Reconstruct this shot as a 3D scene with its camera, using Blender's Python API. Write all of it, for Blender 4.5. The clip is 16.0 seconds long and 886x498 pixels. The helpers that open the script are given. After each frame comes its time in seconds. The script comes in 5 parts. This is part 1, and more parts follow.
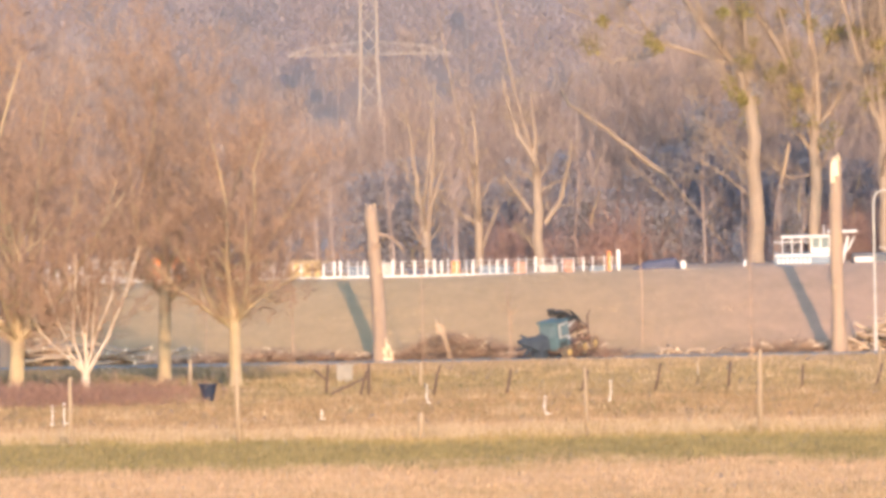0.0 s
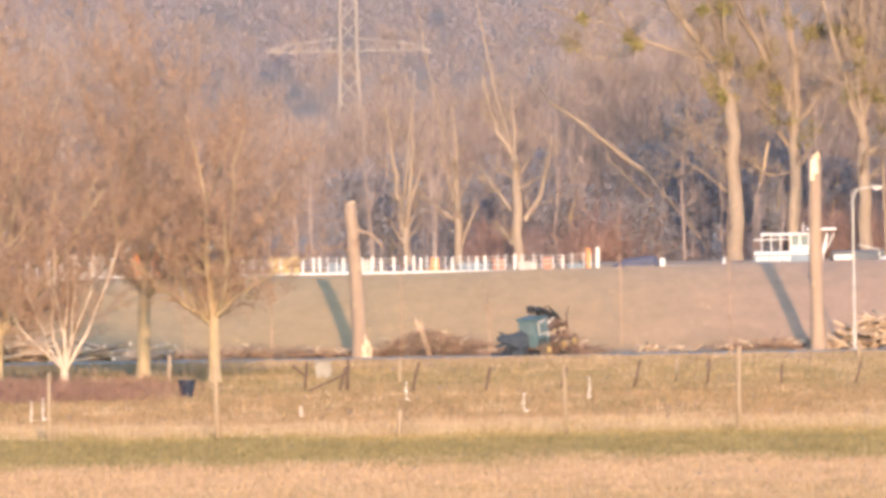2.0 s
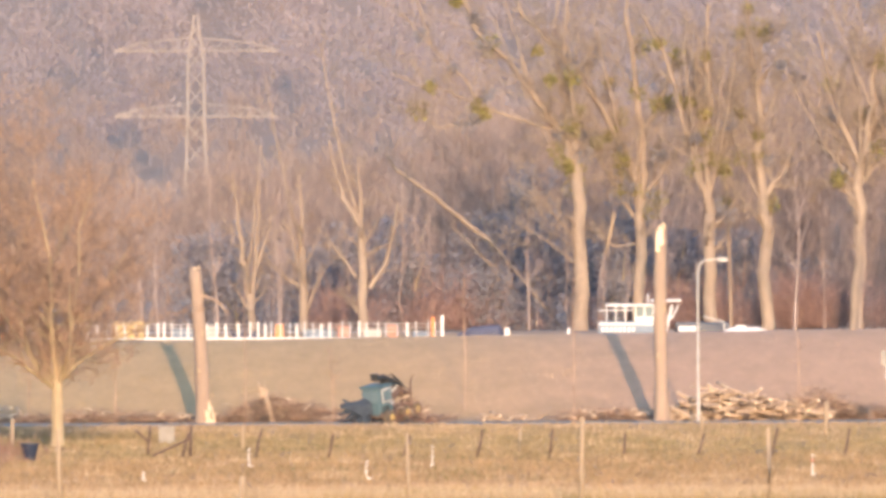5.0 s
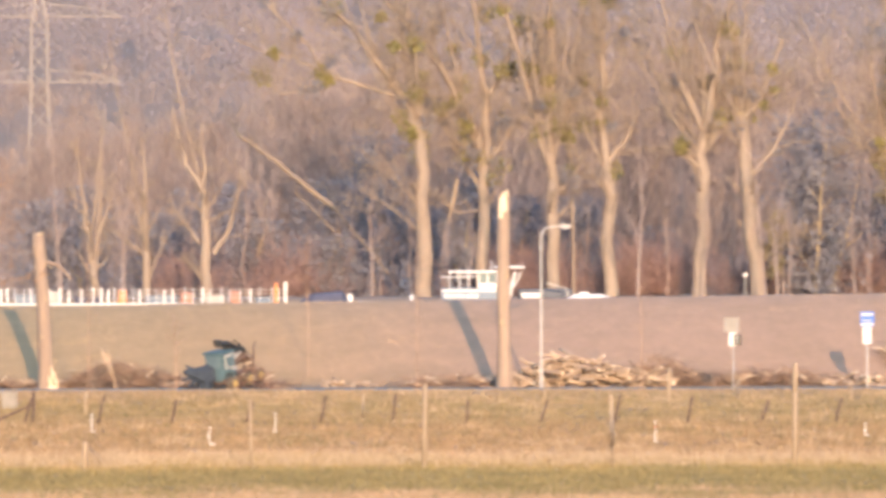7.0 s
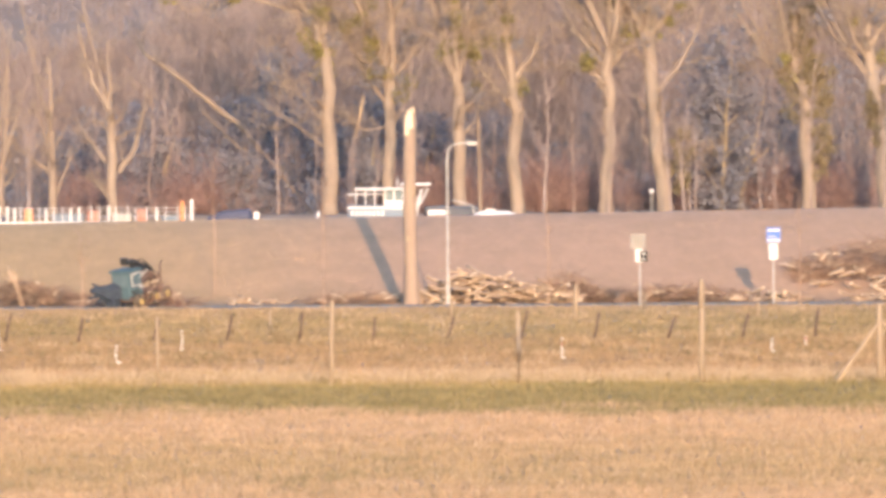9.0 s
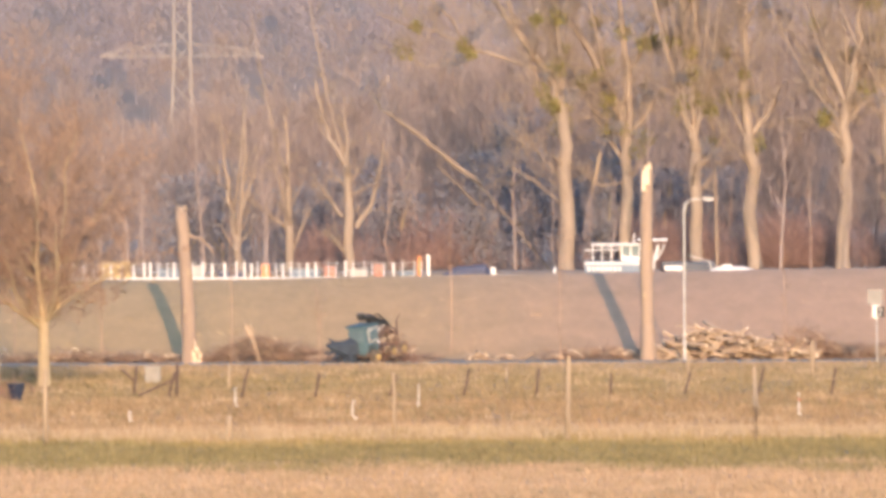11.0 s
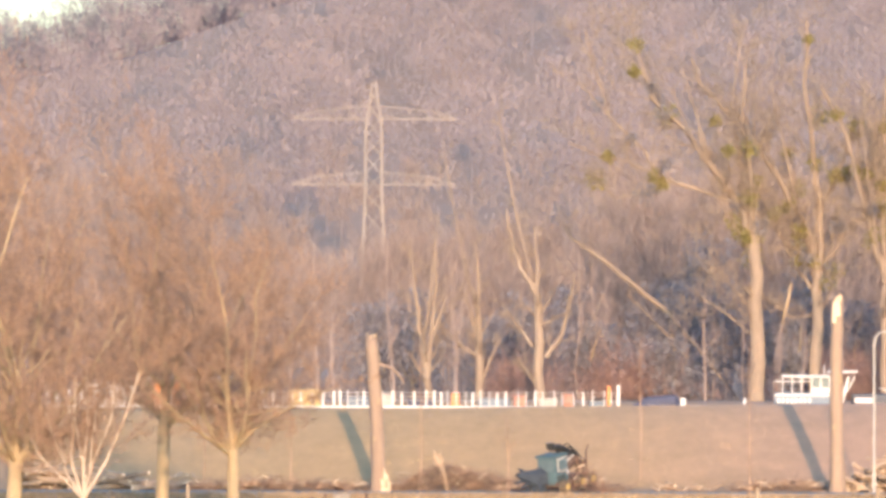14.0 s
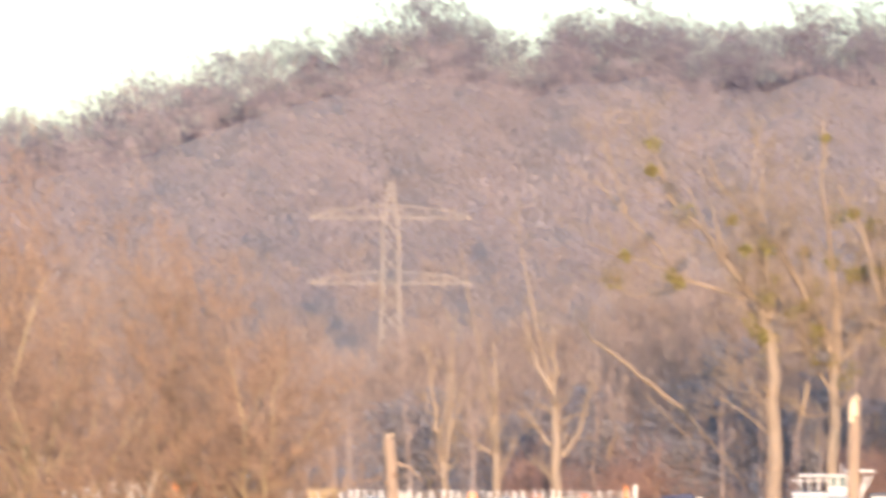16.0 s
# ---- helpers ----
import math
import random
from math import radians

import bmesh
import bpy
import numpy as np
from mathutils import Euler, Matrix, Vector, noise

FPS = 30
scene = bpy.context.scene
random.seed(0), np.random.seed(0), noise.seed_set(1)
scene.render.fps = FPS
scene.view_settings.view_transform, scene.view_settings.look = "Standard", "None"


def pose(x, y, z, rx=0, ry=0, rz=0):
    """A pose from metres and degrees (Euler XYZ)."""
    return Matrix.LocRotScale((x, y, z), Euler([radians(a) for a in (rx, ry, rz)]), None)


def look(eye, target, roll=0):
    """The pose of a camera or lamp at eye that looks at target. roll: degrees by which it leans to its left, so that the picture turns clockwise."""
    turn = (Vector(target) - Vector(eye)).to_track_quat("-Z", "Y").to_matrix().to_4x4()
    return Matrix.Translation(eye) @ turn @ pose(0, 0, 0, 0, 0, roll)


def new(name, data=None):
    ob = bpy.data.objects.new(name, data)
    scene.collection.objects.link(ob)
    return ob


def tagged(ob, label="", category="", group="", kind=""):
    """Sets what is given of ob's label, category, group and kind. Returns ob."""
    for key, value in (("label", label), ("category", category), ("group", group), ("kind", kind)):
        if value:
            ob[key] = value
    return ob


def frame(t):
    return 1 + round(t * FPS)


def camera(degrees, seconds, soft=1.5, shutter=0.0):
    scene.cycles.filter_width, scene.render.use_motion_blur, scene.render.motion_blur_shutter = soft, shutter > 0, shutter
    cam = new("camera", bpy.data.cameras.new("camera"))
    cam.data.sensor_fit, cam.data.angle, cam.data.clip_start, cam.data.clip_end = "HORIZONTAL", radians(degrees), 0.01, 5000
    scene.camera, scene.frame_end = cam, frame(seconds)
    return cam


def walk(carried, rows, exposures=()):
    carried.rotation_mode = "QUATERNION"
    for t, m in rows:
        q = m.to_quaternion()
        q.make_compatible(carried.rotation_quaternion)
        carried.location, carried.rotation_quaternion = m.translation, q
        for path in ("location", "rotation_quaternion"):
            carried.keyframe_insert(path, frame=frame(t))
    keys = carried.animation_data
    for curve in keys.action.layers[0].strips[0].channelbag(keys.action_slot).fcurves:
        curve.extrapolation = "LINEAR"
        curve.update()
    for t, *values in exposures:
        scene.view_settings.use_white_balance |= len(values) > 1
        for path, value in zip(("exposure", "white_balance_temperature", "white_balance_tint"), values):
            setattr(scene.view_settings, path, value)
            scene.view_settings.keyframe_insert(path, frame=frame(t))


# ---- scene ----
# Long lens on a river plain: camera stands 8 m up, road at 455 m, dike at 465 m, canal, woods, hill.
# x to the right, y away from the camera, z up.

# ---- camera ----
cam = camera(4.99, 16.0, soft=3.8, shutter=0.5)
EYE = (0.0, 0.0, 8.0)
# seconds, x and z of the aim at 450 m, roll
PATH = [
    (0.0, -14.750, 4.857, -1.13),
    (0.5, -14.821, 3.893, -1.27),
    (1.0, -14.602, 3.794, -1.32),
    (1.5, -14.158, 4.288, -1.20),
    (2.0, -13.836, 4.700, -0.99),
    (2.5, -12.222, 4.778, -0.84),
    (3.0, -11.481, 5.645, -0.96),
    (3.2, -11.370, 6.017, -1.02),
    (5.3, -6.299, 7.645, -0.17),
    (5.5, -5.724, 7.391, -0.17),
    (6.0, -4.801, 6.827, -0.07),
    (6.5, -3.382, 6.343, -0.08),
    (7.0, -0.014, 6.105, -0.14),
    (7.5, 3.311, 5.422, -0.27),
    (8.0, 5.886, 3.544, -0.08),
    (8.2, 6.519, 2.618, -0.16),
    (10.3, -3.711, 2.386, -0.36),
    (10.5, -4.360, 2.654, -0.21),
    (11.0, -6.346, 4.939, -0.31),
    (11.5, -9.215, 6.849, -0.29),
    (11.7, -11.503, 7.157, -0.15),
    (11.9, -12.975, 7.144, 0.04),
    (12.0, -15.197, 5.998, -0.03),
    (12.3, -16.929, 4.839, 0.0),
    (12.5, -17.291, 4.142, 0.03),
    (12.8, -16.216, 4.606, 0.37),
    (12.9, -14.75, 5.485, 0.48),
    (13.0, -13.534, 7.415, 0.59),
    (13.5, -13.526, 9.247, 0.32),
    (14.0, -14.772, 10.688, 0.15),
    (14.5, -14.518, 10.247, 0.12),
    (15.0, -13.560, 9.851, 0.26),
    (15.5, -13.509, 12.074, 0.31),
    (15.9, -14.518, 14.55, 0.19),
    (16.0, -15.547, 15.074, 0.16),
]
walk(cam, [(t, look(EYE, (x, 450.0, z), roll)) for t, x, z, roll in PATH],
     [(0.0, 1.88), (3.2, 1.88), (5.3, 1.86), (8.2, 1.85), (10.3, 1.76), (11.0, 1.73), (11.5, 1.83), (12.0, 1.88), (16.0, 1.90)])

# ---- light ----
SUN_FROM = Vector((0.115, -1.0, 0.20))
SUN_EL = math.atan2(SUN_FROM.z, math.hypot(SUN_FROM.x, SUN_FROM.y))
world = bpy.data.worlds.new("world")
scene.world = world
world.use_nodes = True
wn = world.node_tree
sky = wn.nodes.new("ShaderNodeTexSky")
sky.sky_type = "NISHITA"
sky.sun_disc = False
sky.sun_elevation = SUN_EL
sky.sun_rotation = math.atan2(SUN_FROM.x, SUN_FROM.y)
sky.dust_density = 0.9
sky.air_density = 1.0
sky.ozone_density = 3.0
wn.links.new(sky.outputs[0], wn.nodes["Background"].inputs[0])
wn.nodes["Background"].inputs[1].default_value = 0.15
sun = new("sun", bpy.data.lights.new("sun", "SUN"))
sun.data.energy = 1.9
sun.data.angle = radians(0.6)
sun.data.color = (1.0, 0.632, 0.368)
sun.matrix_world = look(SUN_FROM * 400, (0, 0, 0))


# ---- materials ----
def shader(name, rough=0.8, metal=0.0):
    m = bpy.data.materials.new(name)
    m.use_nodes = True
    b = m.node_tree.nodes["Principled BSDF"]
    b.inputs["Roughness"].default_value = rough
    b.inputs["Metallic"].default_value = metal
    b.inputs["Specular IOR Level"].default_value = 0.25
    return m, m.node_tree, b


def ramp(nt, fac, stops):
    r = nt.nodes.new("ShaderNodeValToRGB")
    e = r.color_ramp.elements
    while len(e) < len(stops):
        e.new(0.5)
    for k, (p, c) in zip(e, stops):
        k.position, k.color = p, (*c, 1)
    nt.links.new(fac, r.inputs[0])
    return r.outputs[0]


def noise_tex(nt, scale, detail=4.0, stretch=(1, 1, 1), rough=0.6):
    g = nt.nodes.new("ShaderNodeNewGeometry")
    mp = nt.nodes.new("ShaderNodeMapping")
    mp.inputs["Scale"].default_value = stretch
    n = nt.nodes.new("ShaderNodeTexNoise")
    n.inputs["Scale"].default_value = scale
    n.inputs["Detail"].default_value = detail
    n.inputs["Roughness"].default_value = rough
    nt.links.new(g.outputs["Position"], mp.inputs[0])
    nt.links.new(mp.outputs[0], n.inputs["Vector"])
    return n.outputs[0]


def mix(nt, fac, a, b, mode="MIX"):
    n = nt.nodes.new("ShaderNodeMix")
    n.data_type, n.blend_type = "RGBA", mode
    for sock, v in ((n.inputs[0], fac), (n.inputs[6], a), (n.inputs[7], b)):
        if isinstance(v, (int, float)):
            sock.default_value = v
        elif isinstance(v, tuple):
            sock.default_value = (*v, 1)
        else:
            nt.links.new(v, sock)
    return n.outputs[2]


def mottled(name, dark, light, scale=3.0, rough=0.8, metal=0.0, bump=0.3, island=0.0, fine=6.0, stretch=(1, 1, 1)):
    """A surface that varies at two scales between two colours, with relief; island: spread from piece to piece."""
    m, nt, b = shader(name, rough, metal)
    big = noise_tex(nt, scale, stretch=stretch)
    small = noise_tex(nt, scale * fine, 3.0, stretch=stretch)
    c = ramp(nt, big, [(0.3, dark), (0.7, light)])
    c = mix(nt, 0.35, c, ramp(nt, small, [(0.3, dark), (0.7, light)]))
    if island:
        g = nt.nodes.new("ShaderNodeNewGeometry")
        k = ramp(nt, g.outputs["Random Per Island"], [(0.0, (1 - island,) * 3), (1.0, (1.0, 1.0, 1.0))])
        c = mix(nt, 1.0, c, k, "MULTIPLY")
    nt.links.new(c, b.inputs["Base Color"])
    if bump:
        bp = nt.nodes.new("ShaderNodeBump")
        bp.inputs["Strength"].default_value = bump
        bp.inputs["Distance"].default_value = 0.03
        nt.links.new(small, bp.inputs["Height"])
        nt.links.new(bp.outputs[0], b.inputs["Normal"])
    return m


STRAW, GREEN, BROWN, ROSE = (0.37, 0.267, 0.19), (0.215, 0.18, 0.095), (0.33, 0.255, 0.215), (0.268, 0.189, 0.122)


def land(name, island=0.0, gain=1.0):
    """Turf in strips across the plain, green on the west of the dike and withered on its east."""
    m, nt, b = shader(name, 0.9)
    g = nt.nodes.new("ShaderNodeNewGeometry")
    s = nt.nodes.new("ShaderNodeSeparateXYZ")
    nt.links.new(g.outputs["Position"], s.inputs[0])
    wob = nt.nodes.new("ShaderNodeMath")
    wob.operation = "MULTIPLY_ADD"
    nt.links.new(noise_tex(nt, 0.12, 5.0, (1, 0.5, 1)), wob.inputs[0])
    wob.inputs[1].default_value = 44.0
    rag = nt.nodes.new("ShaderNodeMath")
    rag.operation = "MULTIPLY_ADD"
    nt.links.new(noise_tex(nt, 0.6, 4.0, (0.3, 1, 1), 0.65), rag.inputs[0])
    rag.inputs[1].default_value = 30.0
    nt.links.new(s.outputs[1], rag.inputs[2])
    nt.links.new(rag.outputs[0], wob.inputs[2])
    mr = nt.nodes.new("ShaderNodeMapRange")
    mr.inputs["From Min"].default_value, mr.inputs["From Max"].default_value = 237.0, 517.0
    nt.links.new(wob.outputs[0], mr.inputs["Value"])
    at = lambda y: (y - 200.0) / 280.0
    strips = ramp(nt, mr.outputs[0], [(at(215), STRAW), (at(232), (0.295, 0.225, 0.143)), (at(250), (0.345, 0.253, 0.17)), (at(262), STRAW), (at(277), STRAW), (at(284), GREEN),
                                      (at(304), GREEN), (at(311), (0.28, 0.215, 0.105)), (at(319), (0.30, 0.225, 0.12)), (at(322), STRAW), (at(331), ROSE), (at(374), (0.265, 0.19, 0.12)),
                                      (at(392), (0.25, 0.192, 0.12)), (at(415), (0.248, 0.194, 0.118)), (at(446), (0.285, 0.216, 0.152))])
    dike = nt.nodes.new("ShaderNodeMapRange")
    dike.inputs["From Min"].default_value, dike.inputs["From Max"].default_value = 459.0, 466.0
    nt.links.new(s.outputs[1], dike.inputs["Value"])
    east = nt.nodes.new("ShaderNodeMapRange")
    east.inputs["From Min"].default_value, east.inputs["From Max"].default_value = -18.0, 3.0
    nt.links.new(s.outputs[0], east.inputs["Value"])
    side = ramp(nt, east.outputs[0], [(0.0, (0.405, 0.30, 0.178)), (0.45, (0.41, 0.296, 0.185)), (1.0, (0.405, 0.285, 0.215))])
    c = mix(nt, dike.outputs[0], strips, side)
    far = nt.nodes.new("ShaderNodeMapRange")
    far.inputs["From Min"].default_value, far.inputs["From Max"].default_value = 540.0, 546.0
    nt.links.new(s.outputs[1], far.inputs["Value"])
    c = mix(nt, far.outputs[0], c, BROWN)
    broad = ramp(nt, noise_tex(nt, 0.5, 5.0, (0.7, 0.6, 1), 0.68), [(0.32, (0.77, 0.80, 0.74)), (0.5, (1.0, 0.99, 0.98)), (0.7, (1.16, 1.13, 1.1))])
    even = nt.nodes.new("ShaderNodeMapRange")
    even.inputs["From Min"].default_value, even.inputs["From Max"].default_value = 459.0, 466.0
    even.inputs["To Min"].default_value, even.inputs["To Max"].default_value = 1.0, 0.35
    nt.links.new(s.outputs[1], even.inputs["Value"])
    c = mix(nt, even.outputs[0], c, broad, "MULTIPLY")
    fine = ramp(nt, noise_tex(nt, 1.6, 5.0, (1, 0.35, 1), 0.7), [(0.3, (0.62, 0.65, 0.60)), (0.7, (1.14, 1.09, 1.02))])
    c = mix(nt, even.outputs[0], c, fine, "MULTIPLY")
    if island:
        k = ramp(nt, g.outputs["Random Per Island"], [(0.0, (gain * (1 - island),) * 3), (1.0, (gain, gain, gain))])
        c = mix(nt, 1.0, c, k, "MULTIPLY")
    else:
        c = mix(nt, 1.0, c, (1.0, 0.93, 0.84), "MULTIPLY")
    nt.links.new(c, b.inputs["Base Color"])
    bp = nt.nodes.new("ShaderNodeBump")
    bp.inputs["Strength"].default_value = 0.15
    bp.inputs["Distance"].default_value = 0.02
    nt.links.new(noise_tex(nt, 3.0, 6.0), bp.inputs["Height"])
    if not island:
        nt.links.new(bp.outputs[0], b.inputs["Normal"])
    return m


M_LAND = land("turf")
M_GRASS = land("grass_blades", 0.24, 1.10)
M_DRY = mottled("dry_stems", (0.34, 0.25, 0.155), (0.50, 0.385, 0.265), 0.4, 0.9, bump=0, island=0.4)
M_ROAD = mottled("worn_asphalt", (0.16, 0.15, 0.15), (0.26, 0.25, 0.24), 0.8, 0.85)
M_WATER = mottled("canal_water", (0.02, 0.03, 0.03), (0.03, 0.045, 0.045), 0.2, 0.08, bump=0.05)
M_BARK = mottled("grey_brown_bark", (0.265, 0.21, 0.14), (0.41, 0.325, 0.21), 1.5, 0.9, stretch=(1, 1, 0.3), bump=0.6)
M_POPLAR = mottled("poplar_bark", (0.195, 0.155, 0.126), (0.312, 0.248, 0.196), 0.9, 0.9, stretch=(1, 1, 0.35), bump=0.5)
M_BIRCH = mottled("white_bark", (0.34, 0.27, 0.21), (0.56, 0.47, 0.38), 2.0, 0.8, stretch=(1, 1, 0.4))
M_TWIG = mottled("brown_twigs", (0.345, 0.228, 0.162), (0.508, 0.34, 0.238), 0.25, 0.9, bump=0, island=0.45)
M_PTWIG = mottled("olive_grey_twigs", (0.305, 0.24, 0.18), (0.47, 0.366, 0.276), 0.2, 0.9, bump=0, island=0.45)
M_RED = mottled("reddish_twigs", (0.34, 0.222, 0.198), (0.49, 0.325, 0.287), 0.3, 0.9, bump=0, island=0.5)
M_WOOD = mottled("bare_woodland", (0.22, 0.176, 0.162), (0.36, 0.287, 0.259), 0.05, 0.95, bump=0, island=0.35)
M_BRUSH = mottled("mauve_grey_brush", (0.275, 0.22, 0.203), (0.40, 0.318, 0.29), 0.1, 0.95, bump=0, island=0.3)
M_BRAMBLE = mottled("bramble_stems", (0.27, 0.15, 0.11), (0.42, 0.245, 0.175), 0.3, 0.9, bump=0, island=0.4)
# Shaded copy of the hill wood below: purple gloom of the ridge in the colour.
M_HILLSHADE = mottled("hill_woodland_shaded", (0.12, 0.113, 0.145), (0.205, 0.188, 0.228), 0.02, 0.95, bump=0, island=0.15)
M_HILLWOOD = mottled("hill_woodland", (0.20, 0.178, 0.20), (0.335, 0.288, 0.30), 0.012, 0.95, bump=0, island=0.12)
# Ivy tone shifted to the hazy blue shade between the trees.
M_IVYSHADE = mottled("ivy_with_wood_shade", (0.163, 0.162, 0.188), (0.238, 0.23, 0.258), 0.5, 0.95, bump=0, island=0.1)
M_MISTLE = mottled("mistletoe", (0.20, 0.18, 0.07), (0.36, 0.31, 0.12), 0.6, 0.8, bump=0, island=0.5)
M_TRUNK = mottled("stripped_trunk", (0.24, 0.178, 0.138), (0.35, 0.262, 0.2), 1.2, 0.85, stretch=(1, 1, 0.25), bump=0.5)
M_SPLINT = mottled("fresh_splintered_wood", (0.62, 0.47, 0.32), (0.80, 0.65, 0.48), 4.0, 0.8)
M_LOG = mottled("log_bark", (0.20, 0.145, 0.105), (0.36, 0.265, 0.19), 2.0, 0.9, bump=0.5)
M_STAKE = mottled("weathered_wood", (0.25, 0.188, 0.13), (0.39, 0.30, 0.21), 3.0, 0.9, stretch=(1, 1, 0.2))
M_RUST = mottled("dark_rusty_steel", (0.07, 0.05, 0.042), (0.15, 0.10, 0.08), 5.0, 0.8)
M_WHITE = mottled("white_paint", (0.54, 0.52, 0.51), (0.70, 0.68, 0.67), 2.0, 0.5)
M_GALV = mottled("galvanised_steel", (0.34, 0.32, 0.30), (0.46, 0.44, 0.41), 3.0, 0.5, bump=0.1)


# ---- mesh helpers ----
def mesh_of(name, verts, faces, mats):
    """A mesh from an array of corners and one of faces, all of one size."""
    me = bpy.data.meshes.new(name)
    verts, faces = np.asarray(verts, np.float32), np.asarray(faces, np.int32)
    n, k = faces.shape
    me.vertices.add(len(verts))
    me.vertices.foreach_set("co", verts.ravel())
    me.loops.add(n * k)
    me.loops.foreach_set("vertex_index", faces.ravel())
    me.polygons.add(n)
    me.polygons.foreach_set("loop_start", np.arange(n, dtype=np.int32) * k)
    me.polygons.foreach_set("loop_total", np.full(n, k, np.int32))
    me.update(calc_edges=True)
    for m in mats if isinstance(mats, (list, tuple)) else [mats]:
        me.materials.append(m)
    return me


def tubes(segs, sides):
    """Corners and faces of open tapered tubes; segs: rows of two ends and two radii."""
    s = np.asarray(segs, float)
    a, b, r0, r1 = s[:, 0:3], s[:, 3:6], s[:, 6], s[:, 7]
    w = b - a
    w /= np.maximum(np.linalg.norm(w, axis=1, keepdims=True), 1e-6)
    ref = np.where(np.abs(w[:, 2:3]) > 0.9, [[1.0, 0, 0]], [[0, 0, 1.0]])
    u = np.cross(w, ref)
    u /= np.linalg.norm(u, axis=1, keepdims=True)
    v = np.cross(w, u)
    ang = np.arange(sides) * 2 * math.pi / sides
    ring = u[:, None] * np.cos(ang)[None, :, None] + v[:, None] * np.sin(ang)[None, :, None]
    lo, hi = a[:, None] + ring * r0[:, None, None], b[:, None] + ring * r1[:, None, None]
    verts = np.concatenate([lo, hi], axis=1).reshape(-1, 3)
    i = np.arange(sides)
    j = (i + 1) % sides
    quad = np.stack([i, j, j + sides, i + sides], axis=1)
    faces = (quad[None] + (np.arange(len(s)) * 2 * sides)[:, None, None]).reshape(-1, 4)
    return verts, faces


def spikes(segs):
    """Three-sided pointed slivers, for twigs."""
    s = np.asarray(segs, float)
    verts, _ = tubes(np.column_stack([s[:, :7], s[:, 6]]), 3)
    verts = verts.reshape(-1, 6, 3)
    verts = np.concatenate([verts[:, :3], s[:, None, 3:6]], axis=1)
    f = np.array([[0, 1, 3], [1, 2, 3], [2, 0, 3]])
    faces = (f[None] + (np.arange(len(s)) * 4)[:, None, None]).reshape(-1, 3)
    return verts.reshape(-1, 3), faces


def smooth(ob):
    ob.data.polygons.foreach_set("use_smooth", [True] * len(ob.data.polygons))
    return ob


def part(name, bm, material, parent=None, label=""):
    """Links a bmesh as one mesh object under a thing or part."""
    me = bpy.data.meshes.new(name)
    bm.to_mesh(me)
    bm.free()
    for m in material if isinstance(material, (list, tuple)) else [material]:
        me.materials.append(m)
    ob = new(name, me)
    ob.parent = parent
    return tagged(ob, label)


def part_mesh(name, me, parent=None, label=""):
    ob = new(name, me)
    ob.parent = parent
    return tagged(ob, label)


def thing(name, x, y, z, label, category, group="", kind=""):
    ob = new(name)
    ob.empty_display_size = 0.1
    ob.location = (x, y, z or float(land_z(x, y)))
    return tagged(ob, label, category, group, kind)


def box_bm(x0, y0, z0, x1, y1, z1, bevel=0.0, bm=None):
    bm = bm or bmesh.new()
    made = bmesh.ops.create_cube(bm, size=1.0)["verts"]
    bmesh.ops.transform(bm, verts=made, matrix=Matrix.Translation(((x0 + x1) / 2, (y0 + y1) / 2, (z0 + z1) / 2)) @ Matrix.Diagonal((x1 - x0, y1 - y0, z1 - z0, 1)))
    if bevel:
        edges = list({e for v in made for e in v.link_edges})
        bmesh.ops.bevel(bm, geom=edges, offset=bevel, segments=2, affect="EDGES", profile=0.6)
    return bm


def rod_bm(points, radii, sides=8, bm=None):
    """A bent rod with closed ends through a few points."""
    bm = bm or bmesh.new()
    pts = [Vector(p) for p in points]
    radii = radii if isinstance(radii, (list, tuple)) else [radii] * len(pts)
    rings = []
    for k, p in enumerate(pts):
        d = (pts[min(k + 1, len(pts) - 1)] - pts[max(k - 1, 0)]).normalized()
        q = d.to_track_quat("Z", "X")
        rings.append([bm.verts.new(p + q @ Vector((math.cos(a), math.sin(a), 0)) * radii[k]) for a in (2 * math.pi * i / sides for i in range(sides))])
    for r, s in zip(rings, rings[1:]):
        for i in range(sides):
            bm.faces.new((r[i], r[(i + 1) % sides], s[(i + 1) % sides], s[i]))
    bm.faces.new(rings[0][::-1])
    bm.faces.new(rings[-1])
    return bm


# ---- ground, dike and hill ----
def sstep(a, b, v):
    t = np.clip((v - a) / (b - a), 0, 1)
    return t * t * (3 - 2 * t)


def crest(x):
    return 3.56 + 0.013 * np.clip(x, -60, 60)


def land_z(x, y):
    """Height of the land: level fields, dike, canal bed, far bank, hill."""
    x, y = np.asarray(x, float), np.asarray(y, float)
    u = np.clip((y - 463.5) / 15.0, 0, 1)
    dip = 0.2 * sstep(325, 400, y)
    z = (1 - (1 - u) ** 1.22) * (crest(x) + dip) - dip
    z = np.where(y > 481, np.interp(y, [481, 487, 536, 543], [3.6, 0.8, 0.8, 3.0]), z)
    top = 70.5 - 22.0 * sstep(-75, -165, x) - 40.0 * sstep(-165, -420, x)
    top = top + 1.5 * np.cos((x + 70) * 0.165) + 0.8 * np.cos((x + 12) * 0.4)
    hill = top * (0.30 * sstep(1150, 1550, y) + 0.70 * sstep(1400, 2050, y)) - 30 * sstep(2150, 2600, y)
    return z + np.where(y > 543, hill - 1.0 * sstep(560, 640, y), 0)


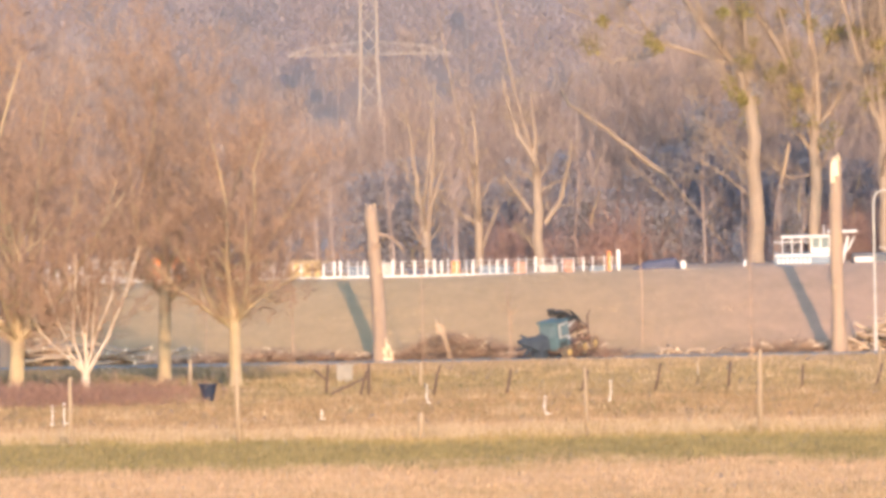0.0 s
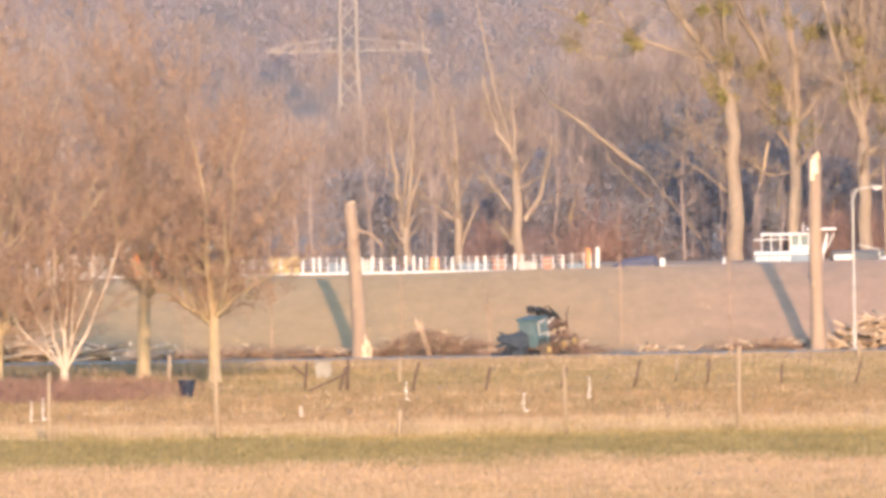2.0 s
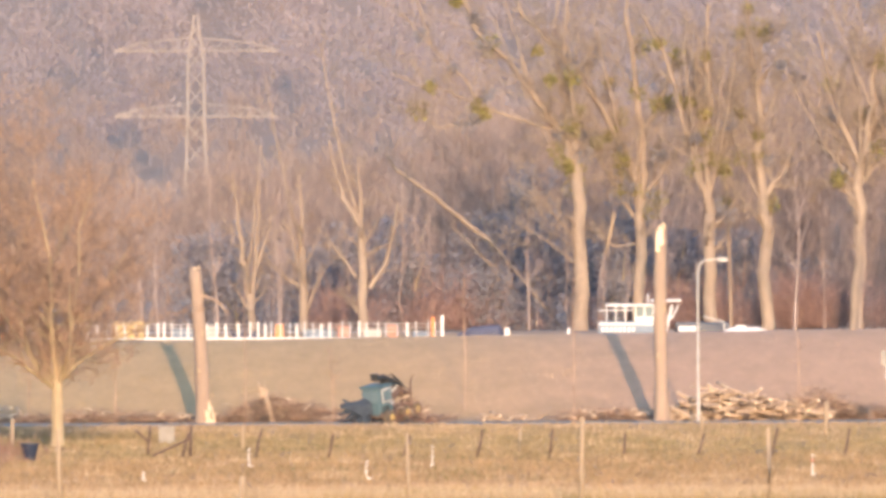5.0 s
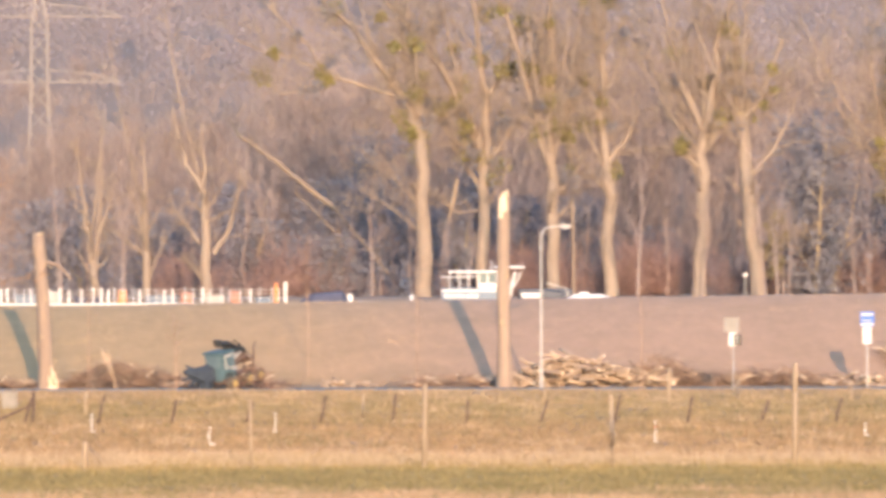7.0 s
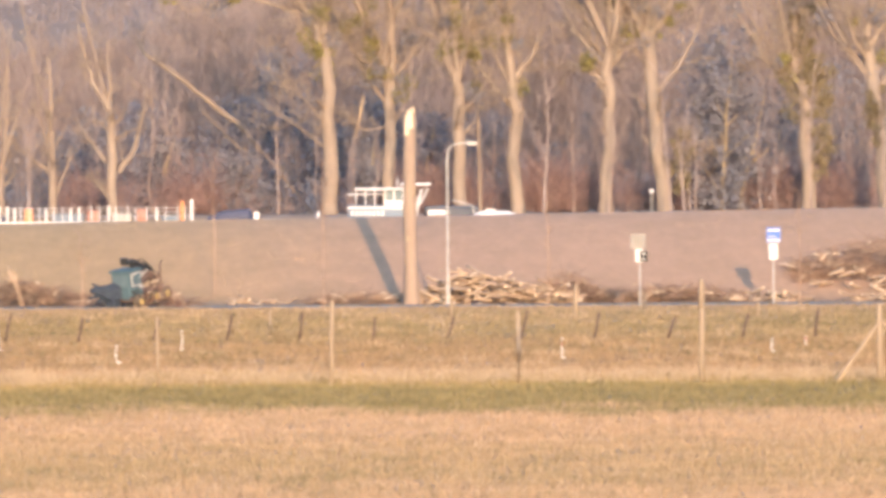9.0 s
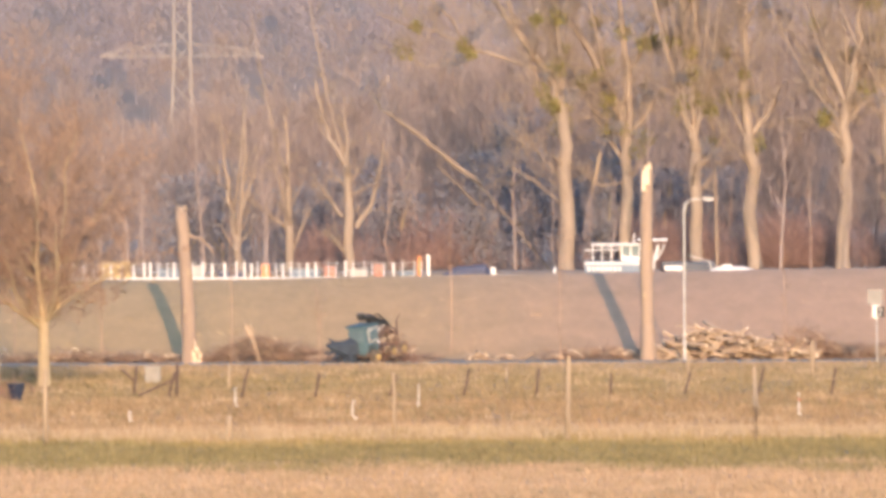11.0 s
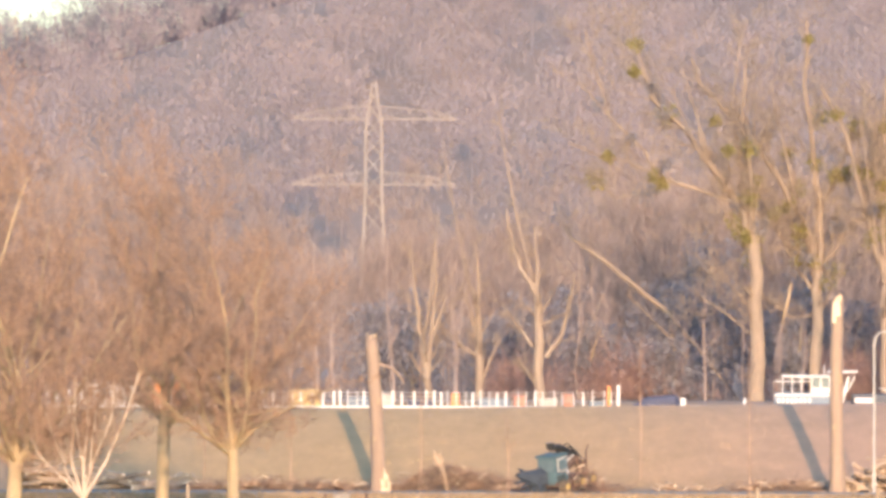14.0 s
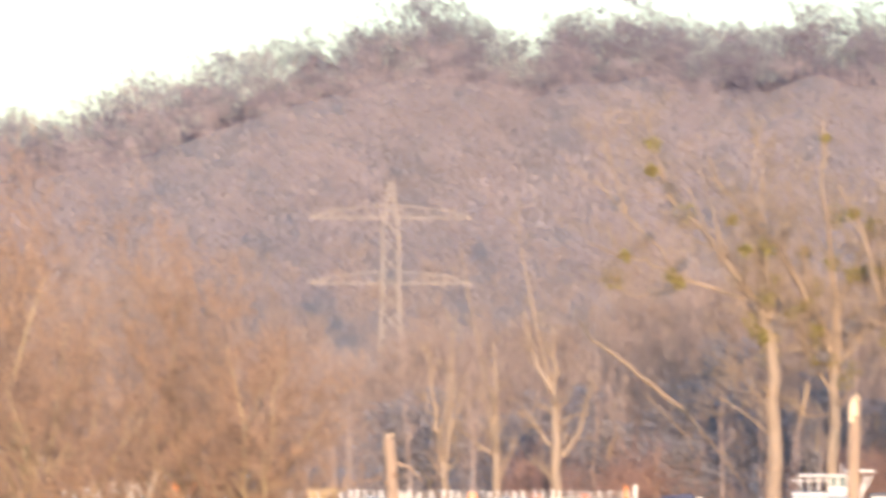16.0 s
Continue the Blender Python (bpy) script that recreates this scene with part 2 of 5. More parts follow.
def ground():
    ys = np.concatenate([[-900, -300, 0, 100, 160], np.arange(190, 462, 4.0), np.arange(462, 489, 0.7), [495, 510, 530, 536, 538, 540, 543], np.arange(550, 700, 15.0),
                         np.arange(720, 2700, 40.0), [2900, 3400, 4000, 4800]])
    xs = np.concatenate([[-2600, -1500, -900, -600], np.arange(-450, -70, 25.0), np.arange(-70, 71, 2.0), np.arange(90, 450, 25.0), [600, 900, 1500, 2600]])
    X, Y = np.meshgrid(xs, ys)
    Z = land_z(X, Y)
    rng = np.random.default_rng(3)
    Z += rng.normal(0, 0.012, Z.shape) * (np.abs(Y - 300) < 190)
    ny, nx = X.shape
    i = (np.arange(ny - 1)[:, None] * nx + np.arange(nx - 1)[None]).ravel()
    ob = new("ground", mesh_of("ground", np.stack([X, Y, Z], -1).reshape(-1, 3), np.stack([i, i + 1, i + nx + 1, i + nx], 1), M_LAND))
    tagged(smooth(ob), "withered meadow, grassy dike and wooded hillside beyond", "ground", kind="structure")
    rd = part("road", box_bm(-400, 453.0, -0.3, 400, 457.5, -0.17), M_ROAD)
    tagged(rd, "narrow worn grey asphalt road along the dike", "road", kind="structure")
    wt = part("water", box_bm(-400, 482.6, 0.9, 400, 541.0, 2.3), M_WATER)
    tagged(wt, "dark still canal water behind the dike", "water", kind="structure")


ground()


def blades(name, x0, x1, y0, y1, n, h0, h1, w, material, label, seed, lean=0.35, patch=0.0):
    """Loose upright grass, one sliver a blade."""
    rng = np.random.default_rng(seed)
    x, y = rng.uniform(x0, x1, n), rng.uniform(y0, y1, n)
    if patch:
        c = rng.integers(0, n // 40, n)
        cx, cy = rng.uniform(x0, x1, n // 40), rng.uniform(y0, y1, n // 40)
        x, y = cx[c] + rng.normal(0, patch, n), cy[c] + rng.normal(0, patch, n)
    x *= y / y1 if not patch else 1.0
    h = rng.uniform(h0, h1, n) * (0.6 + 0.8 * rng.random(n))
    z = land_z(x, y) - 0.03
    a = rng.uniform(-0.9, 0.9, n)
    ww = w * rng.uniform(0.6, 1.4, n)
    base = np.stack([x, y, z], 1)
    side = np.stack([np.cos(a) * ww, np.sin(a) * ww, 0 * a], 1)
    tip = base + np.stack([rng.normal(0, lean, n) * h, rng.normal(0.1, lean, n) * h, h], 1)
    v = np.stack([base - side, base + side, tip], 1).reshape(-1, 3)
    ob = new(name, mesh_of(name, v, np.arange(3 * n).reshape(-1, 3), material))
    return tagged(ob, label, "grass", kind="stuff")


blades("field_grass", -30, 25, 205, 318, 160000, 0.085, 0.2, 0.029, M_GRASS, "short withered meadow grass in pale and green strips", 11)
blades("tall_dry_grass", -28, 22, 311, 323, 22000, 0.1, 0.45, 0.014, M_DRY, "tall straw-coloured dry grass along the fence", 12, patch=0.35)
M_TUFT = mottled("green_grass_tufts", (0.11, 0.10, 0.05), (0.22, 0.185, 0.10), 0.3, 0.9, bump=0, island=0.4)
M_PALETUFT = mottled("pale_grass_tufts", (0.34, 0.25, 0.17), (0.50, 0.385, 0.275), 0.3, 0.9, bump=0, island=0.4)
blades("green_tufts", -27, 21, 276, 306, 26000, 0.06, 0.2, 0.016, M_TUFT, "dark green grass tufts in the meadow", 15, patch=0.55)
blades("green_tufts", -23, 18, 208, 262, 16000, 0.06, 0.18, 0.013, M_TUFT, "scattered green grass tufts in the stubble", 16, patch=0.6)
blades("pale_tufts", -25, 19, 210, 285, 30000, 0.08, 0.22, 0.013, M_PALETUFT, "pale withered grass tufts in the stubble", 17, patch=0.5)
blades("rough_tufts", -38, 30, 330, 448, 9000, 0.1, 0.35, 0.02, M_DRY, "pale dry tufts on the rough meadow", 18, patch=0.4)
blades("rough_tufts", -38, 30, 335, 440, 8000, 0.1, 0.3, 0.02, M_TUFT, "green tufts on the rough meadow", 19, patch=0.7)
blades("rough_grass", -40, 32, 318, 452, 120000, 0.07, 0.18, 0.05, M_GRASS, "rough ochre and olive grass on the meadow", 13)
blades("dike_grass", -50, 45, 461, 480, 40000, 0.02, 0.06, 0.05, M_GRASS, "short grass on the slope of the dike", 14)


# ---- bare trees ----
class Skeleton:
    """Thick limbs and thin twigs of a bare tree, as rows of two ends and two radii."""

    def __init__(self, seed, fine=0.014):
        self.rng, self.fine = np.random.default_rng(seed), fine
        self.wood, self.thin = [], []

    def limb(self, p, d, length, r, level, deepest, kids, lift=0.1, wander=0.16, taper=0.75, start=0.25, spread=0.75):
        rng = self.rng
        p, d = np.array(p, float), np.array(d, float)
        d /= np.linalg.norm(d)
        if level >= deepest:
            q = p + d * length
            self.thin.append((*p, *q, r, 0))
            return
        steps = 5 if level == 0 else 4
        r0 = r
        for k in range(steps):
            d = d + rng.normal(0, wander, 3) + np.array([0, 0, lift])
            d /= np.linalg.norm(d)
            q = p + d * length / steps
            r1 = r * (1 - taper * (k + 1) / steps)
            (self.wood if r0 > 0.03 else self.thin).append((*p, *q, r0, max(r1, 0.006)))
            if (k + 1) / steps > start:
                n = kids[level] / steps / (1 - start)
                for _ in range(int(n + rng.random())):
                    side = np.cross(d, rng.normal(0, 1, 3))
                    side /= np.linalg.norm(side) + 1e-6
                    cd = d * (1 - spread * 0.5) + side * spread + np.array([0, 0, 0.12])
                    f = 1 - 0.45 * (k + 1) / steps
                    self.limb(p + (q - p) * rng.random(), cd, length * rng.uniform(0.38, 0.62) * f, max(r1 * 0.55, self.fine), level + 1, deepest, kids, lift, wander * 1.15, taper, 0.15, spread)
            p, r0 = q, r1

    def lead(self, points, r0, r1, kids, deepest=3, limb_len=2.6, first=0.3, lift=0.08, spread=0.8):
        """A thick bent stem through a few points, with limbs along it."""
        pts = [np.array(p, float) for p in points]
        rng = self.rng
        n = len(pts) - 1
        for k in range(n):
            for s in range(3):
                a = pts[k] + (pts[k + 1] - pts[k]) * s / 3
                b = pts[k] + (pts[k + 1] - pts[k]) * (s + 1) / 3
                if 0 < s:
                    a = self.last
                if s < 2:
                    b = b + rng.normal(0, r0 * 0.25, 3)
                self.last = b
                u, v = (k + s / 3) / n, (k + (s + 1) / 3) / n
                self.wood.append((*a, *b, r0 + (r1 - r0) * u, r0 + (r1 - r0) * v))
                if v > first:
                    m = kids[0] / (3 * n * (1 - first))
                    for _ in range(int(m + rng.random())):
                        d = (pts[k + 1] - pts[k]) / np.linalg.norm(pts[k + 1] - pts[k])
                        side = np.cross(d, rng.normal(0, 1, 3))
                        side /= np.linalg.norm(side) + 1e-6
                        self.limb(a + (b - a) * rng.random(), d * (1 - spread * 0.45) + side * spread, limb_len * rng.uniform(0.6, 1.2), max((r0 + (r1 - r0) * v) * 0.36, 0.028), 1, deepest, kids, lift)


def tree(name, x, y, z, sk, trunk_m, twig_m, label, group="", cut=0.034, sides=6):
    """One tree from a skeleton about its foot: trunk with limbs, and a crown of twigs."""
    t = thing(name, x, y, z, label, "tree", group)
    wood = np.array(sk.wood)
    big = wood[wood[:, 6] > cut].copy()
    way = big[:, 3:6] - big[:, 0:3]
    big[:, 3:6] += way / np.linalg.norm(way, axis=1, keepdims=True) * big[:, 7:8] * 0.35
    small = wood[wood[:, 6] <= cut]
    smooth(part_mesh("trunk", mesh_of("trunk", *tubes(big, sides), trunk_m), t))
    v1, f1 = spikes(sk.thin) if sk.thin else (np.zeros((0, 3)), np.zeros((0, 3), int))
    if len(small):
        v2, f2 = tubes(small, 3)
        f2 = np.concatenate([f2[:, [0, 1, 2]], f2[:, [0, 2, 3]]])
        v1, f1 = np.concatenate([v1, v2]), np.concatenate([f1, f2 + len(v1)])
    if len(v1):
        part_mesh("crown", mesh_of("crown", v1, f1, twig_m), t, "fine bare twigs")
    return t


def leaf_ball(rng, centre, r, n, size):
    """Corners of many small leaves in a loose ball."""
    d = rng.normal(0, 1, (n, 3))
    d /= np.linalg.norm(d, axis=1, keepdims=True)
    c = np.array(centre) + d * (r * rng.random(n) ** 0.45)[:, None]
    e = rng.normal(0, size, (n, 3, 3))
    return c[:, None] + e


def leaves_mesh(name, balls, material):
    v = np.concatenate(balls).reshape(-1, 3)
    return mesh_of(name, v, np.arange(len(v)).reshape(-1, 3), material)


# roadside trees
def broad_tree(height, r, fork, seed, lean=0.0, width=1.0):
    sk = Skeleton(seed, 0.011)
    rng = sk.rng
    sk.wood.append((0, 0, -0.1, 0.02 * lean, 0, 0.35, r * 1.35, r * 1.02))
    sk.wood.append((0.02 * lean, 0, 0.35, lean * fork * 0.6, 0, fork * 0.6, r * 1.02, r * 0.95))
    sk.wood.append((lean * fork * 0.6, 0, fork * 0.6, lean * fork, 0, fork, r * 0.95, r * 0.9))
    top = (lean * fork + rng.normal(0, 0.7), 0, height * 0.88)
    low = (lean * fork + rng.normal(0, 0.2), rng.normal(0, 0.2), fork + (height - fork) * 0.25)
    mid = (lean * fork + rng.normal(0, 0.45), rng.normal(0, 0.2), fork + (height - fork) * 0.5)
    sk.lead([(lean * fork, 0, fork), low, mid, top], r * 0.5, 0.035, (46, 9, 12), 3, (height - fork) * 0.36 * width, 0.16, 0.09, 0.72)
    n = 9
    for k in range(n):
        a = 2 * math.pi * (k + rng.uniform(-0.3, 0.3)) / n
        out = rng.uniform(0.5, 1.7) * width
        d = (math.cos(a) * out, math.sin(a) * out * 0.8, 1.0)
        sk.limb((lean * fork, 0, fork * rng.uniform(0.8, 1.0)), d, (height - fork) * rng.uniform(0.55, 0.85), r * rng.uniform(0.22, 0.36), 0, 3, (11, 8, 11), 0.1, 0.16, 0.8, 0.12, 0.75)
    return sk


ROADSIDE = "bare broad trees by the road"
tree("bare_tree", -25.2, 417, 0, broad_tree(14.6, 0.30, 3.9, 121, 0.02, 1.15), M_BARK, M_TWIG, "tall bare roadside tree with a wide brown crown", ROADSIDE, 0.019)
tree("bare_tree", -21.7, 406, 0, broad_tree(12.2, 0.27, 2.6, 22, 0.0, 1.2), M_BARK, M_TWIG, "bare roadside tree forking low into spreading limbs", ROADSIDE, 0.019)
tree("bare_tree", -30.2, 402, 0, broad_tree(15.2, 0.34, 2.3, 23, 0.05, 1.15), M_BARK, M_TWIG, "thick bare roadside tree with crooked limbs", ROADSIDE, 0.019)
tree("bare_tree", -33.6, 420, 0, broad_tree(15.6, 0.30, 2.6, 24, 0.0, 1.2), M_BARK, M_TWIG, "bare roadside tree at the end of the row", ROADSIDE, 0.019)


def white_tree(seed):
    sk = Skeleton(seed)
    sk.wood.append((0, 0, -0.1, 0, 0, 0.7, 0.24, 0.17))
    for dx, dz, r, kink in ((-2.1, 2.6, 0.05, 0.2), (-1.5, 3.4, 0.06, -0.2), (-0.75, 4.3, 0.085, -0.35), (-0.3, 4.8, 0.06, 0.25), (0.15, 5.2, 0.09, -0.1), (0.55, 3.6, 0.055, 0.15), (1.2, 4.6, 0.065, -0.3), (2.2, 5.0, 0.09, 0.1)):
        sk.lead([(0, 0, 0.7), (dx * 0.4 + kink * 0.4, 0.1, 0.7 + dz * 0.3), (dx * 0.8 - kink * 0.5, -0.1, 0.7 + dz * 0.68), (dx, 0, 0.7 + dz)], r, 0.032, (13, 7, 6, 4), 3, 2.0, 0.3, 0.12, 0.6)
    return sk


tree("birch_tree", -27.3, 400, 0, white_tree(31), M_BIRCH, M_TWIG, "white-barked bare tree with several stems from one foot")

# ---- poplars across the canal ----
POPLARS = "bare poplars across the canal"


M_IVYTAN = mottled("withered_ivy", (0.20, 0.165, 0.10), (0.33, 0.265, 0.165), 0.6, 0.9, bump=0, island=0.4)


def poplar(x, y, r, stem, leads, seed, balls, crown, ivy=()):
    """Tall bare poplar: its stem and its leads (radius, way) bend through a few places (dx, dz) about its foot."""
    sk = Skeleton(seed, 0.0115)
    rng = sk.rng
    tall = stem[-1][1] > 6.5
    kids = (12, 7, 9) if tall else (8, 7, 7)
    sk.wood.append((0, 0, -0.4, stem[1][0] * 0.08, 0, stem[1][1] * 0.08, r * 1.3, r))
    sk.lead([(stem[1][0] * 0.08, 0, stem[1][1] * 0.08)] + [(dx, 0, dz) for dx, dz in stem[1:]], r, r * 0.8, (5, 5, 8), 3, 1.8, 0.4)
    for lr, way in leads:
        n = len(way) - 1
        sk.lead([(dx, 0.7 * (math.sin(dx * 0.7 + seed) - math.sin(seed)) if abs(dx) > 1.2 else 0, dz) for dx, dz in way], lr, max(lr * 0.35, 0.04), kids, 3, crown * min(1.0, 0.45 + 0.15 * n), 0.2, 0.1)
    for k in range(6 if tall else 1):
        bx, bz = stem[-1]
        at = rng.uniform(0.75, 1.0)
        dx, dz, dy = rng.uniform(-5.0, 2.5), rng.uniform(6.5, 11.0), rng.uniform(-2.0, 2.0)
        sk.lead([(bx * at, 0, bz * at), (bx + dx * 0.4, dy * 0.4, bz * at + dz * 0.32), (bx + dx * 0.75, dy * 0.8, bz * at + dz * 0.7), (bx + dx, dy, bz * at + dz)], rng.uniform(0.06, 0.10), 0.035, kids, 3, crown, 0.2, 0.1)
    t = tree("poplar_tree", x, y, 3.0, sk, M_POPLAR, M_PTWIG, "tall bare poplar with pale trunk and mistletoe in its limbs" if tall else "bare poplar forking low into long pale limbs", POPLARS)
    wood = np.array(sk.wood)
    ends = wood[(wood[:, 5] > stem[-1][1] * 0.85)][:, 3:6]
    # Nearly half take the shade tone: their unlit look is put into the colour.
    for k in range(balls):
        c = ends[rng.integers(len(ends))]
        part_mesh("mistletoe", leaves_mesh("mistletoe", [leaf_ball(rng, c, rng.uniform(0.3, 0.72), 240, 0.065)], M_MISTLE if rng.random() < 0.55 else M_IVYSHADE), t, "mistletoe ball, olive or in a painted shade tone")["kind"] = "stuff"
    for dx, z0, z1, w in ivy:
        m = int((z1 - z0) * 5)
        clumps = [leaf_ball(rng, (dx + rng.normal(0, w * 0.45), rng.uniform(-0.6, 0.1), rng.uniform(z0, z1)), rng.uniform(0.25, 0.6), 170, 0.06) for _ in range(m)]
        tagged(part_mesh("ivy", leaves_mesh("ivy", clumps, M_IVYTAN), t, "withered olive ivy round the trunk"), kind="stuff")
    return t


poplar(-13.0, 560, 0.3, [(0.0, 0.0), (-0.11, 4.3), (-0.2, 5.8)],
       [(0.2, [(-0.2, 5.8), (-0.85, 6.9), (-1.47, 8.4), (-1.9, 10.5)]), (0.14, [(-0.43, 3.0), (-1.27, 4.1), (-2.13, 5.4)]), (0.17, [(0.32, 2.4), (1.19, 3.7), (1.73, 5.8), (1.86, 7.1)]), (0.1, [(-0.22, 0.9), (-1.09, 2.1)]), (0.15, [(-0.2, 5.8), (-0.2, 7.7), (-0.35, 9.6)])], 41, 0, 1.5)
poplar(-16.4, 562, 0.27, [(0.0, 0.0), (-0.09, 3.0), (-0.08, 4.6)],
       [(0.15, [(-0.08, 4.6), (-0.08, 6.5), (-0.29, 8.7)]), (0.12, [(-0.21, 2.4), (-1.18, 3.2), (-2.02, 4.0)]), (0.12, [(-0.24, 3.4), (-0.52, 5.0), (-1.17, 6.2)]), (0.1, [(0.06, 0.9), (0.76, 2.6), (1.2, 3.5)])], 42, 0, 1.4)
poplar(-19.2, 561, 0.26, [(0.0, 0.0), (-0.06, 1.5), (-0.3, 3.1)],
       [(0.19, [(-0.3, 3.1), (-0.55, 4.3), (-0.76, 6.0), (-1.07, 8.8)]), (0.16, [(0.0, 1.5), (0.2, 4.3), (0.42, 6.5), (0.3, 8.7)]), (0.12, [(0.2, 3.5), (0.95, 5.7)])], 43, 0, 1.4)
poplar(-1.1, 560, 0.46, [(0.0, 0.0), (-0.14, 5.5), (-0.19, 9.0)],
       [(0.27, [(-0.19, 9.0), (-1.0, 10.9), (-2.48, 12.9), (-3.97, 15.0), (-5.46, 16.3), (-6.39, 18.3)]), (0.07, [(-5.46, 16.3), (-6.5, 19.0), (-7.0, 21.0)]), (0.07, [(-8.17, 15.7), (-9.0, 18.5), (-9.5, 20.5)]), (0.13, [(-1.0, 10.9), (-4.4, 12.0), (-5.6, 12.4), (-6.28, 13.9), (-8.17, 15.7), (-9.82, 17.5)]), (0.08, [(-5.6, 12.4), (-7.09, 13.2), (-8.71, 13.5), (-10.36, 14.2)]), (0.08, [(-4.6, 12.2), (-6.29, 11.4), (-7.78, 11.2), (-8.9, 12.2)]), (0.16, [(-0.19, 8.6), (0.74, 9.8), (1.06, 10.5)]), (0.2, [(-0.19, 9.0), (-0.34, 12.0), (-0.8, 15.2), (-0.63, 18.6)]), (0.06, [(-0.11, 4.9), (-2.06, 7.1), (-3.62, 8.3)]), (0.055, [(-0.15, 3.6), (-1.76, 4.9), (-3.0, 5.7)])], 44, 36, 3.2)
poplar(2.1, 562, 0.38, [(0.0, 0.0), (0.17, 5.5), (0.18, 7.2)],
       [(0.26, [(0.18, 7.2), (-0.16, 9.0), (-0.85, 10.1), (-2.18, 12.6), (-2.99, 13.9), (-4.64, 15.7), (-6.13, 17.2), (-6.85, 18.9)]), (0.07, [(-4.64, 15.7), (-4.3, 18.8), (-3.8, 21.0)]), (0.18, [(0.21, 7.4), (-0.57, 7.9), (-1.66, 8.8)]), (0.17, [(0.3, 7.4), (1.34, 8.7), (1.93, 9.8)]), (0.24, [(0.21, 7.2), (0.31, 10.9), (-0.15, 14.2), (-0.61, 17.7), (-0.5, 21.0)]), (0.14, [(0.31, 10.9), (1.57, 13.3), (2.2, 15.8)]), (0.07, [(0.17, 4.9), (-1.27, 4.6), (-2.51, 5.5)])], 45, 32, 3.0)
poplar(6.1, 560, 0.4, [(0.0, 0.0), (-0.11, 4.9), (-0.11, 7.1)],
       [(0.24, [(-0.11, 7.1), (-0.78, 9.0), (-1.31, 10.9), (-1.8, 12.6), (-2.45, 15.1), (-3.68, 17.3)]), (0.24, [(-0.14, 7.2), (-0.22, 10.1), (0.04, 12.5), (-0.27, 15.1), (-0.1, 17.9)]), (0.14, [(0.02, 9.0), (1.12, 10.3)]), (0.15, [(-0.19, 10.5), (-0.89, 13.9), (-0.58, 16.1)]), (0.12, [(-0.05, 5.5), (0.95, 6.4), (1.64, 7.7)])], 46, 22, 2.8)
poplar(9.3, 561, 0.42, [(0.0, 0.0), (-0.14, 4.5), (-0.32, 7.3)],
       [(0.3, [(-0.32, 7.3), (-0.66, 10.6), (-0.65, 13.3), (-1.05, 16.0), (-1.23, 18.6)]), (0.22, [(-0.29, 7.3), (0.68, 8.4), (1.43, 10.0)]), (0.14, [(-0.69, 11.2), (-2.02, 12.9), (-3.42, 14.3)]), (0.12, [(-0.65, 13.3), (0.07, 14.4)])], 47, 12, 2.6)
poplar(14.1, 560, 0.4, [(0.0, 0.0), (0.17, 5.5), (0.3, 8.9)],
       [(0.25, [(0.3, 8.9), (0.78, 11.7), (1.07, 14.5), (2.01, 17.0)]), (0.16, [(0.11, 6.9), (-0.82, 7.8), (-1.91, 8.3)]), (0.2, [(0.24, 9.0), (-0.62, 11.1), (-1.3, 13.5), (-2.04, 16.4)]), (0.14, [(0.24, 8.0), (1.27, 9.1)])], 48, 10, 2.4)
poplar(17.4, 560, 0.48, [(0.0, 0.0), (-0.49, 4.8), (-0.92, 9.8)],
       [(0.24, [(-0.92, 9.8), (0.01, 10.6), (0.36, 11.7), (1.29, 14.1)]), (0.15, [(-0.98, 9.9), (-2.07, 9.9), (-3.07, 9.2)]), (0.3, [(-0.92, 9.8), (-1.23, 11.9), (-1.32, 15.0)]), (0.16, [(-0.4, 6.7), (0.66, 7.9), (1.51, 9.4), (2.22, 11.3)]), (0.12, [(0.16, 2.3), (0.88, 3.0), (1.65, 3.4)])], 49, 14, 2.6, ((0.9, 1.2, 4.6, 0.8),))
poplar(25.4, 562, 0.44, [(0.0, 0.0), (-0.09, 5.4), (-0.71, 7.5)],
       [(0.26, [(-0.71, 7.5), (-0.71, 10.7), (0.01, 13.2)]), (0.16, [(-0.62, 7.1), (-1.87, 8.0), (-3.24, 8.8)]), (0.15, [(-0.71, 7.5), (-1.55, 11.3), (-1.86, 14.1)])], 50, 8, 2.4, ((-0.3, 5.0, 13.0, 1.2), (0.7, 2.0, 8.5, 0.9)))
poplar(29.6, 560, 0.46, [(0.0, 0.0), (-0.52, 5.2), (-1.02, 9.0)],
       [(0.26, [(-1.02, 9.0), (-0.83, 11.7), (-0.92, 14.4)]), (0.24, [(-0.93, 9.0), (-0.18, 10.2), (0.57, 11.9)]), (0.15, [(-0.62, 6.6), (0.38, 7.9), (1.01, 9.4)]), (0.14, [(-0.86, 8.2), (-1.8, 9.4), (-2.26, 11.3)])], 51, 10, 2.4, ((-0.6, 3.8, 6.8, 0.5),))


